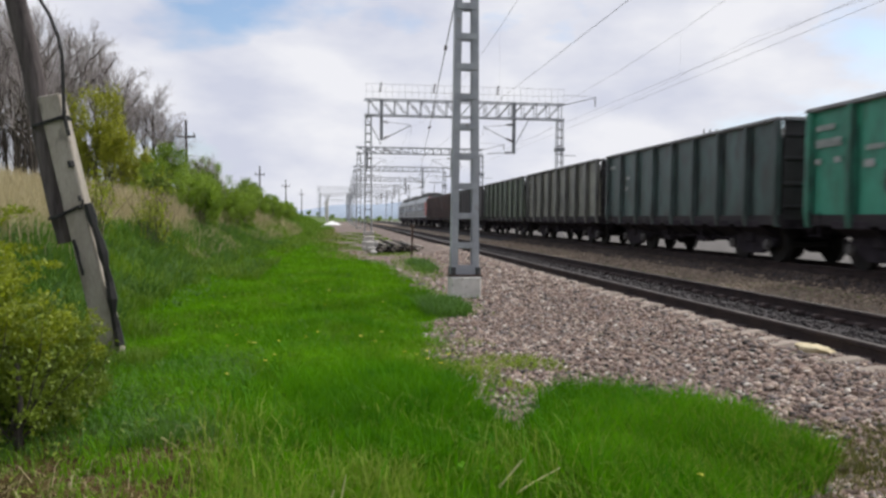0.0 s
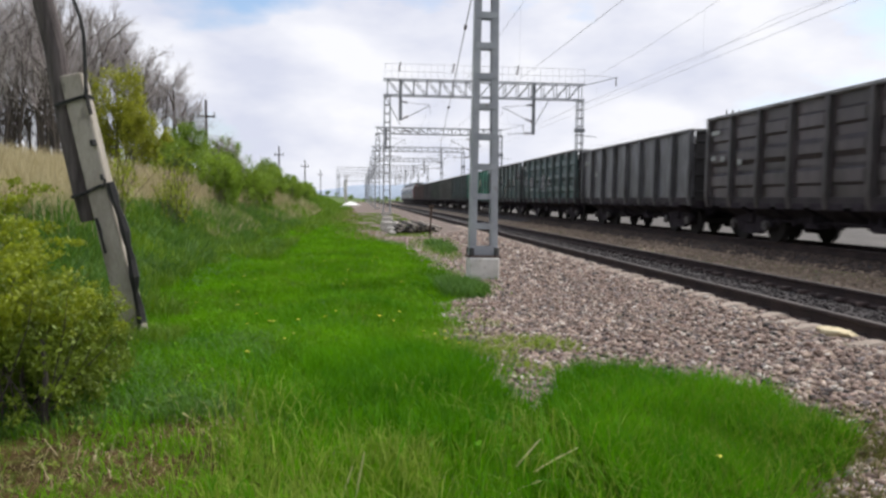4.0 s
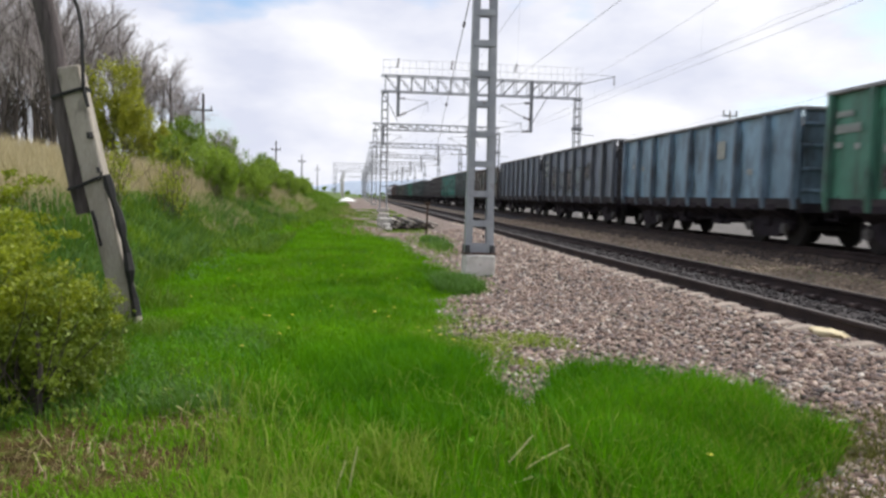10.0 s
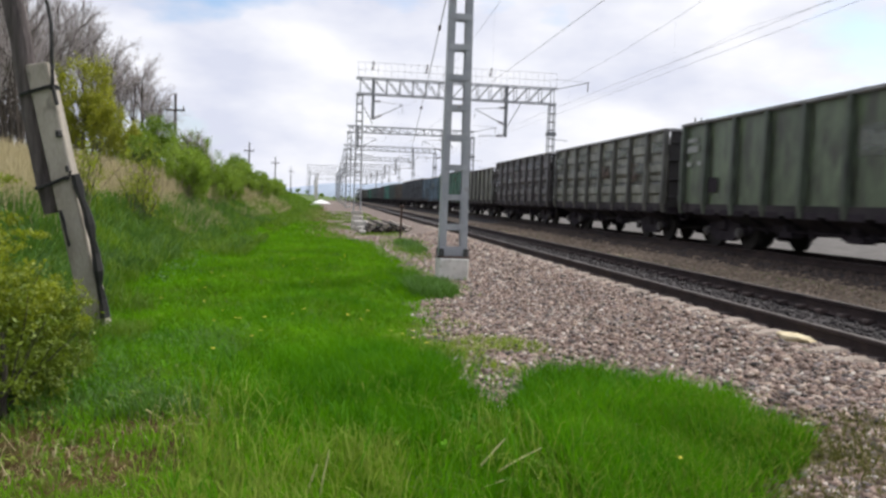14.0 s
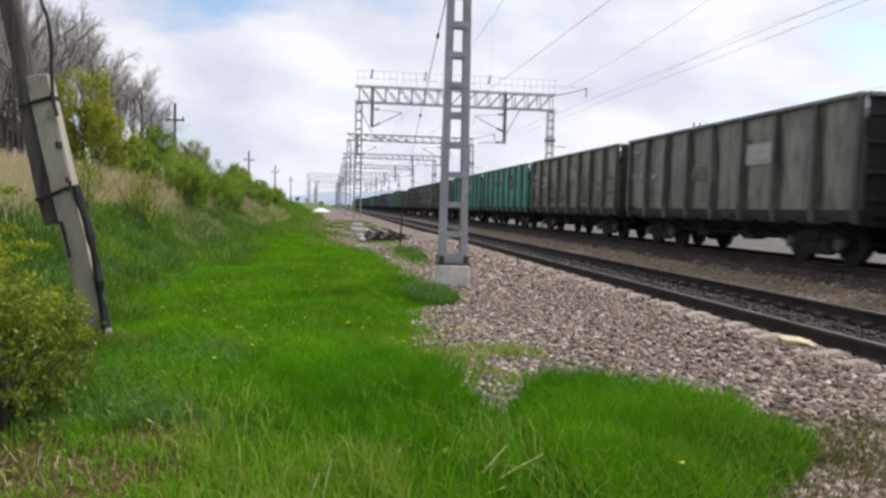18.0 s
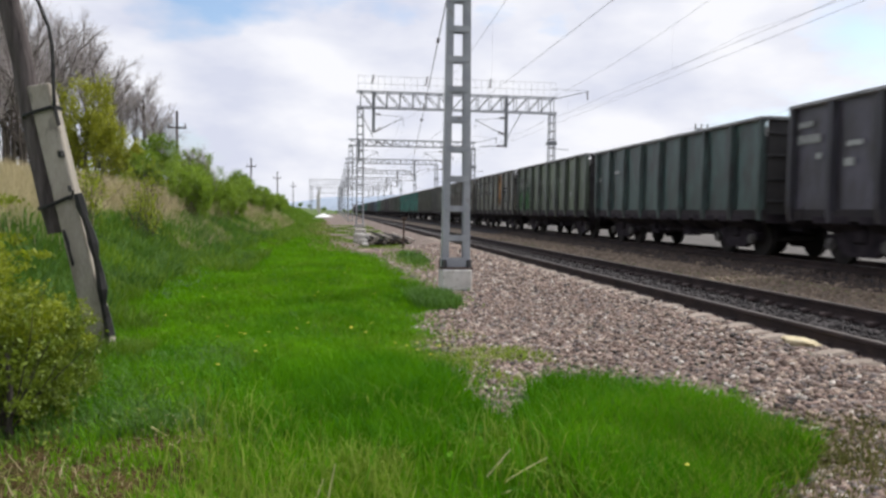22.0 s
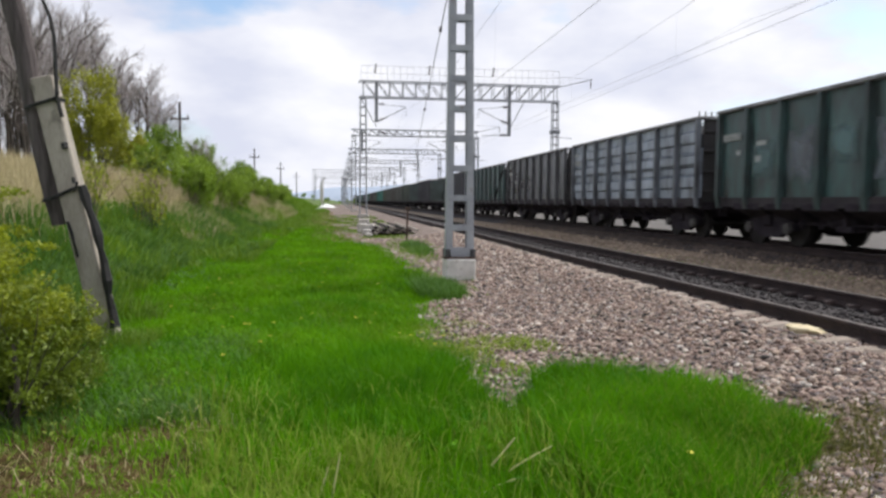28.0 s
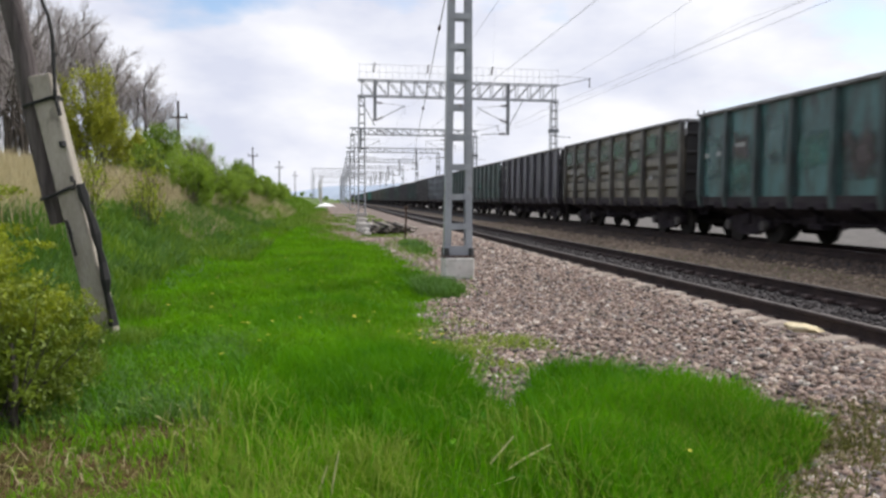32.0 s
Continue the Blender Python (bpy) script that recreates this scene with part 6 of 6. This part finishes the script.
bare_trees = []
for i in range(4):
    th, tn = grow_tree(g, 8.8, 4, (2, 2, 2, 2), 0.12)
    bare_trees.append((np_mesh("trunk", *tubes(th, 6), M_BARK), np_mesh("crown", *tubes(tn, 3), M_TWIG)))
for i in range(3):
    th, tn = grow_tree(g, 9.5, 3, (2, 2, 1), 0.1, 0.6, 0.25)
    bare_trees.append((np_mesh("trunk", *tubes(th, 6), M_BARK), np_mesh("crown", *tubes(tn, 3), M_TWIG)))
for i in range(2):
    th, tn = grow_tree(g, 4.0, 3, (3, 2, 2), 0.045, 0.55, 0.05)
    bare_trees.append((np_mesh("trunk", *tubes(th, 5), M_BARK), np_mesh("crown", *tubes(tn, 3), M_BARK)))


def bare_tree(x, y, k, top, turn):
    """A tree whose twigs end at height top over the rails."""
    z = float(ground_z(x, y)) - 0.1
    t = thing("bare_tree", "leafless grey-brown deciduous tree on the bank", "tree", "bare trees on the bank", at=(x, y, z), rz=turn)
    part("trunk", bare_trees[k][0], None, t)
    part("crown", bare_trees[k][1], None, t)
    s = (top - z) / TREE_TOP[k]
    t.scale = (s, s, s)
    return t


TREE_TOP = [max(v.co.z for v in c.vertices) for _, c in bare_trees]
for i, (x, y, top) in enumerate(((-13.7, 50, 9.3), (-14.4, 50.5, 11.6), (-15.2, 56, 10.8), (-16.2, 49, 13.0), (-15.4, 55, 12.8), (-18.0, 51, 14.2), (-17.6, 57, 15), (-19.8, 49, 14.6), (-20.0, 55, 13.8), (-21.6, 51, 13.6), (-23.2, 48, 13.6),
                               (-22.6, 57, 14.4), (-14.6, 54, 9.6), (-25, 50, 14), (-20.5, 60, 13.4), (-18.6, 62, 14), (-21, 63, 15), (-26, 57, 15), (-11.5, 52, 8.2), (-12.3, 51, 9.6), (-13.0, 53, 10.4), (-12.0, 54, 7.6), (-13.5, 49, 10.2), (-12.9, 55, 9.6), (-11.0, 50, 6.8))):
    bare_tree(x, y, i % 4, top, 77 * i)
for i in range(24):
    y = 34 + 0.5 * i + g.uniform(-0.5, 0.5)
    bare_tree(-0.35 * y - g.uniform(0, 4.6), y, 4 + i % 3, y * 0.27 + g.uniform(-0.3, 1.2), g.uniform(0, 360))
for i in range(24):
    y = 42 + 9 * g.uniform()
    bare_tree(-y * (0.31 + 0.0085 * i), y, 7 + i % 2, 6.0 + 0.08 * i + g.uniform(-0.8, 0.8), g.uniform(0, 360))


def lobed(n, radius, size, g, raised, lobes):
    """A ragged crown out of several leafy lobes of different size."""
    r = np.asarray(radius)
    V, F, k = [], [], 0
    for i in range(lobes):
        a, s = g.uniform(0, TAU), g.uniform(0.28, 0.58)
        o = np.array([math.cos(a), math.sin(a), 0]) * g.uniform(0.15, 0.75) + np.array([0, 0, g.uniform(-0.55, 0.75)])
        v, f = leaves(max(60, int(n * s / (0.43 * lobes))), o * r + np.array([0, 0, r[2] + raised]), r * s * np.array([1, 1, g.uniform(0.8, 1.4)]), size, g)
        V.append(v), F.append(f + k)
        k += len(v)
    return np.concatenate(V), np.concatenate(F)


for i in range(4):
    y = 34 + i * 1.8
    bare_tree(-0.16 * y - g.uniform(0, 0.9), y, 4 + i % 3, 3.9 + 0.2 * i, g.uniform(0, 360))


def shrub_meshes(n, radius, size, material, stems, g, raised=0.0, lobes=9):
    r = np.asarray(radius)
    v, f = lobed(n, radius, size, g, raised, lobes)
    v[:, 2] = np.maximum(v[:, 2], 0.03)
    seg = []
    for _ in range(stems):
        p = np.array([*g.normal(size=2) * r[:2] * 0.15, 0])
        d = np.array([*g.normal(size=2) * 0.25, 1.0])
        for k in range(5):
            q = p + d / np.linalg.norm(d) * (r[2] * 0.36 + raised * 0.22)
            seg.append((*p, *q, 0.0115 - 0.0018 * k, 0.0097 - 0.0018 * k))
            d = d + g.normal(size=3) * 0.15
            p = q
    return np_mesh("foliage", v, f, material), np_mesh("branchwork", *tubes(seg, 4), M_BARK)


weeds("broad_weeds", 70, 0.4, 1.0, 4.2, 5.4, 0.045, M_LUSH, "low broad-leaved weeds in the turf")
weeds("pale_weeds", 240, -2.2, 1.6, 6, 14, 0.04, M_GRASS, "yellow-green broad-leaved weeds in the turf")
weeds("soil_herbs", 45, -2.3, -1.0, 3.6, 6.2, 0.032, M_LEAF, "low broad-leaved herbs near the shrubs")
weeds("turf_herbs", 160, -1.9, 0.6, 5.6, 9, 0.035, M_LUSH, "low broad-leaved herbs in the turf")
weeds("bank_weeds", 500, -6.0, -2.6, 8.5, 24, 0.045, M_SLOPE, "broad-leaved herbs on the bank")
SHRUBS = dict(
    near=[shrub_meshes(6500, (0.75, 0.75, 0.55), 0.022, M_LEAF, 12, g, 0.06, 16) for _ in range(3)],
    spray=[shrub_meshes(2600, (0.55, 0.55, 0.3), 0.024, M_LEAFY, 6, g, 0.8, 11) for _ in range(2)],
    green=[shrub_meshes(6500, (1.3, 1.3, 1.25), 0.06, M_LEAFG, 30, g, 0.0, 10) for _ in range(4)],
    far=[shrub_meshes(1700, (1.3, 1.3, 1.25), 0.115, M_LEAFG, 8, g, 0.0, 10) for _ in range(4)],
    yellow=[shrub_meshes(9000, (1.4, 1.4, 1.75), 0.06, M_LEAFO, 16, g, 0.1, 15) for _ in range(2)],
    thin=[shrub_meshes(450, (0.8, 0.8, 1.2), 0.05, M_LEAFY, 18, g) for _ in range(2)],
)


def shrub(kind, k, x, y, s, label, dz=0.0, sz=None, group="shrubs on the bank"):
    t = thing("shrub", label, "shrub", group, at=(x, y, float(ground_z(x, y)) - 0.05 + dz), rz=g.uniform(0, 360))
    a, b = SHRUBS[kind][k % len(SHRUBS[kind])]
    part("foliage", a, None, t)
    part("branchwork", b, None, t)
    t.scale = (s, s, sz or s)
    return t


for x, y, s, sz in ((-2.3, 5.4, 0.8, 0.8), (-2.1, 5.9, 0.5, 0.75), (-2.85, 6.0, 0.95, 0.95), (-3.3, 5.4, 1.0, 0.9), (-3.4, 7.2, 1.0, 0.95), (-2.8, 6.7, 0.75, 0.75), (-2.5, 6.1, 0.55, 0.55), (-2.2, 5.6, 0.45, 0.5)):
    shrub("near", int(x * 10) % 3, x, y, s, "dense olive green shrub beside the leaning pole", sz=sz, group="shrubs by the pole")
for x, y, s in ((-2.2, 5.4, 0.74), (-2.05, 5.8, 0.62), (-2.5, 5.2, 0.8), (-2.6, 5.7, 0.86), (-2.9, 5.2, 0.84), (-2.75, 6.3, 0.88), (-3.2, 6.6, 0.95), (-3.5, 7.6, 1.0), (-3.0, 6.0, 0.95), (-2.3, 6.4, 0.6)):
    shrub("spray", 0 if s > 0.85 else 1, x, y, s, "yellow-green young sprays over a dense shrub", group="shrubs by the pole")
sapling = thing("sapling", "slim grey sapling stems under the shrub", "sapling", at=(-2.1, 5.22, -0.44))
for pts, r in ((((0, 0, 0), (0.01, 0, 0.35), (-0.02, 0.03, 0.6)), 0.02), (((-0.16, 0.1, 0), (-0.2, 0.12, 0.3), (-0.16, 0.12, 0.5)), 0.011)):
    part("stem", tube(bmesh.new(), pts, [r, r * 0.85, r * 0.6], 7), M_BARK, sapling)
for i in range(58):
    y = 29 + i * 1.9 + g.uniform(-1, 1)
    x = np.interp(y, [26, 34, 60, 100, 150], [-5.2, -5.0, -5.1, -6.3, -8.5]) - abs(g.normal()) * (0.6 if y < 42 else 1.6)
    s = g.uniform(0.5, 1.2) * np.interp(y, [40, 48, 75, 100], [0.62, 0.85, 0.7, 0.6])
    shrub("green" if y < 62 else "far", i, x, y, s, "fresh green shrub in young leaf on the bank", sz=s * (g.uniform(1.0, 1.45) if y < 50 else 1.0))
for x, y, s in ((-11.4, 36.5, 1.0), (-10.3, 36, 0.85), (-9.6, 37, 0.6)):
    shrub("yellow", 0 if s > 0.85 else 1, x, y, s, "tall yellow-green budding shrub among bare trees", sz=s * (1.35 if s > 0.9 else 1.1))
for x, y, s in ((-5.7, 34, 0.66), (-5.1, 36.5, 0.6), (-5.3, 40, 0.75)):
    shrub("green", int(y), x, y, s, "tall fresh green shrub in young leaf on the bank", sz=s * 1.2)
for x, y, s in ((-7.9, 36, 0.72), (-7.2, 38, 0.75), (-6.6, 40, 0.75), (-8.6, 35, 0.75), (-6.2, 37, 0.55), (-5.6, 45, 0.8), (-5.9, 50, 0.8), (-5.2, 56, 0.75), (-5.4, 62, 0.7), (-10.5, 46, 1.25), (-9.4, 49, 1.1), (-11.6, 44, 1.2), (-8.3, 45, 0.9)):
    shrub("green", int(y), x, y, s, "fresh green shrub in young leaf on the bank")
for x, y, s in ((-4.9, 20.5, 0.8), (-5.3, 21.6, 0.75), (-5.9, 25, 0.9), (-5.6, 18, 0.8), (-6.9, 23, 0.8)):
    shrub("thin", 0 if s > 0.85 else 1, x, y, s, "thin sapling with yellow-green leaves in the reeds")
for i in range(22):
    shrub("far", i, 62 + 12 * math.sin(i * 2.2), 60 + i * 22, g.uniform(2.2, 3.6), "distant green tree behind the yard", group="distant trees")
for i in range(16):
    shrub("far", i, -40 + i * 4.6 - g.uniform(0, 3), 420 + 20 * math.sin(i * 1.9), g.uniform(0.7, 1.5), "distant green shrubs on the horizon", group="distant trees")

# bent dead stalks standing out of the turf
for pts in (((0.829, 3.9, -0.3), (0.883, 3.9, -0.239), (0.96, 3.92, -0.16)),
            ((0.922, 3.9, -0.336), (1.034, 3.92, -0.28), (1.176, 3.95, -0.225)),
            ((1.131, 3.95, -0.404), (1.347, 4.0, -0.371), (1.583, 4.05, -0.346)),
            ((-0.029, 3.65, -0.385), (-0.011, 3.66, -0.264), (0.016, 3.68, -0.126)),
            ((-0.097, 3.7, -0.398), (-0.075, 3.7, -0.306), (-0.042, 3.72, -0.214)),
            ((-1.121, 4.3, -0.348), (-1.029, 4.3, -0.399), (-0.941, 4.35, -0.446)),
            ((-1.083, 4.5, -0.368), (-1.028, 4.5, -0.42), (-0.98, 4.5, -0.497)),
            ((-1.134, 4.9, -0.261), (-1.064, 4.9, -0.307), (-0.968, 4.95, -0.383)),
            ((-0.869, 4.8, -0.328), (-0.765, 4.8, -0.337), (-0.631, 4.85, -0.366)),
            ((0.73, 3.7, -0.381), (0.817, 3.7, -0.336), (0.932, 3.75, -0.323))):
    t = thing("dry_stalk", "bent straw-coloured dead grass stalk in turf", "grass", "dry stalks")
    part("stem", tube(bmesh.new(), pts, [0.0065, 0.006, 0.0035], 5), M_STALK, t)

# dandelions
pet = bmesh.new()
for k in range(12):
    a = TAU * k / 12
    c0, c1 = pet.verts.new((0, 0, 0.006)), pet.verts.new((math.cos(a - 0.2) * 0.02, math.sin(a - 0.2) * 0.02, 0.004))
    c2, c3 = pet.verts.new((math.cos(a) * 0.024, math.sin(a) * 0.024, -0.002)), pet.verts.new((math.cos(a + 0.2) * 0.02, math.sin(a + 0.2) * 0.02, 0.004))
    pet.faces.new((c0, c1, c2, c3))
bmesh.ops.solidify(pet, geom=pet.faces[:], thickness=0.004)
PET = finish(pet, "flower_head", M_PETAL)
STALK = finish(rod(bmesh.new(), (0, 0, -0.22), (0, 0, 0), 0.003, n=5), "stalk", M_LUSH)
spots = [(1.87, 3.72), (0.72, 7.35), (0.9, 6.85), (0.62, 7.5), (-0.64, 7.25), (-0.7, 7.0), (0.8, 7.1), (-0.95, 6.4), (-0.4, 8.4), (-0.3, 9.0), (0.2, 8.6), (0.35, 8.2), (0.45, 8.9), (1.0, 7.15), (1.05, 7.4), (0.85, 7.6), (1.05, 8.3)]
spots += [(float(g.uniform(-2.2, 0.9)), float(g.uniform(7.5, 18))) for _ in range(22)]
for x, y in spots:
    if x < edge_x(y):
        t = thing("dandelion", "yellow dandelion flower in green grass", "flower", "dandelions", at=(x, y, float(ground_z(x, y)) + 0.21))
        part("flower_head", PET, None, t)
        part("stalk", STALK, None, t)
        s = 0.85 + 0.03 * max(0, y - 6)
        t.scale = (s, s, 1)

# ---- movement of the train ----
RUN = [(0, 17.04), (1, 33.15), (2, 48.81), (3, 63.9), (4.5, 87.0), (6, 110.3), (7, 125.36), (8, 140.1), (9, 155.7), (10, 170.2), (11, 186.3), (12, 201.3), (13, 216.8), (14, 231.9), (15.5, 254.6), (17, 277.1), (18, 291.9), (19, 307), (20, 322.2), (21, 336.7), (22, 351.4), (23, 366.6), (24, 381.05), (25, 395.7), (26.5, 417.4), (28, 438.7), (29, 453), (30, 467.2), (31, 481), (32, 495.4)]


def motions():
    """The train draws away along +y; its wheels turn with it."""
    for n, w in WAGONS:
        walk(w, [(t, pose(X2, s - LEN * n - BODY / 2, 0)) for t, s in RUN])
    for i, t0 in enumerate(LOCOS):
        front = LEN * -FIRST + 0.6 + 17.3 * i + 8.6
        walk(t0, [(t, pose(X2, s + front, 0)) for t, s in RUN])
    ts, ss = [t for t, s in RUN], [s for t, s in RUN]
    turned = [(k / FPS, -math.degrees(float(np.interp(k / FPS, ts, ss)) / 0.475)) for k in range(0, 32 * FPS + 1)]
    done = {}
    for n, w in WAGONS:
        for b in w.children:
            if not b.name.startswith("bogie"):
                continue
            flip = b.matrix_basis.to_euler().z > 1
            for ob in b.children:
                if ob.name.startswith("wheelset"):
                    key = (flip, ob.location.y > 0)
                    if key not in done:
                        y = ob.location.y
                        walk(ob, [(t, pose(0, y, 0.475, (-a if flip else a) % 360)) for t, a in turned])
                        done[key] = ob
                    else:
                        ob.rotation_mode = "QUATERNION"
                        src = done[key].animation_data
                        ob.animation_data_create().action = src.action
                        ob.animation_data.action_slot = src.action_slot


motions()
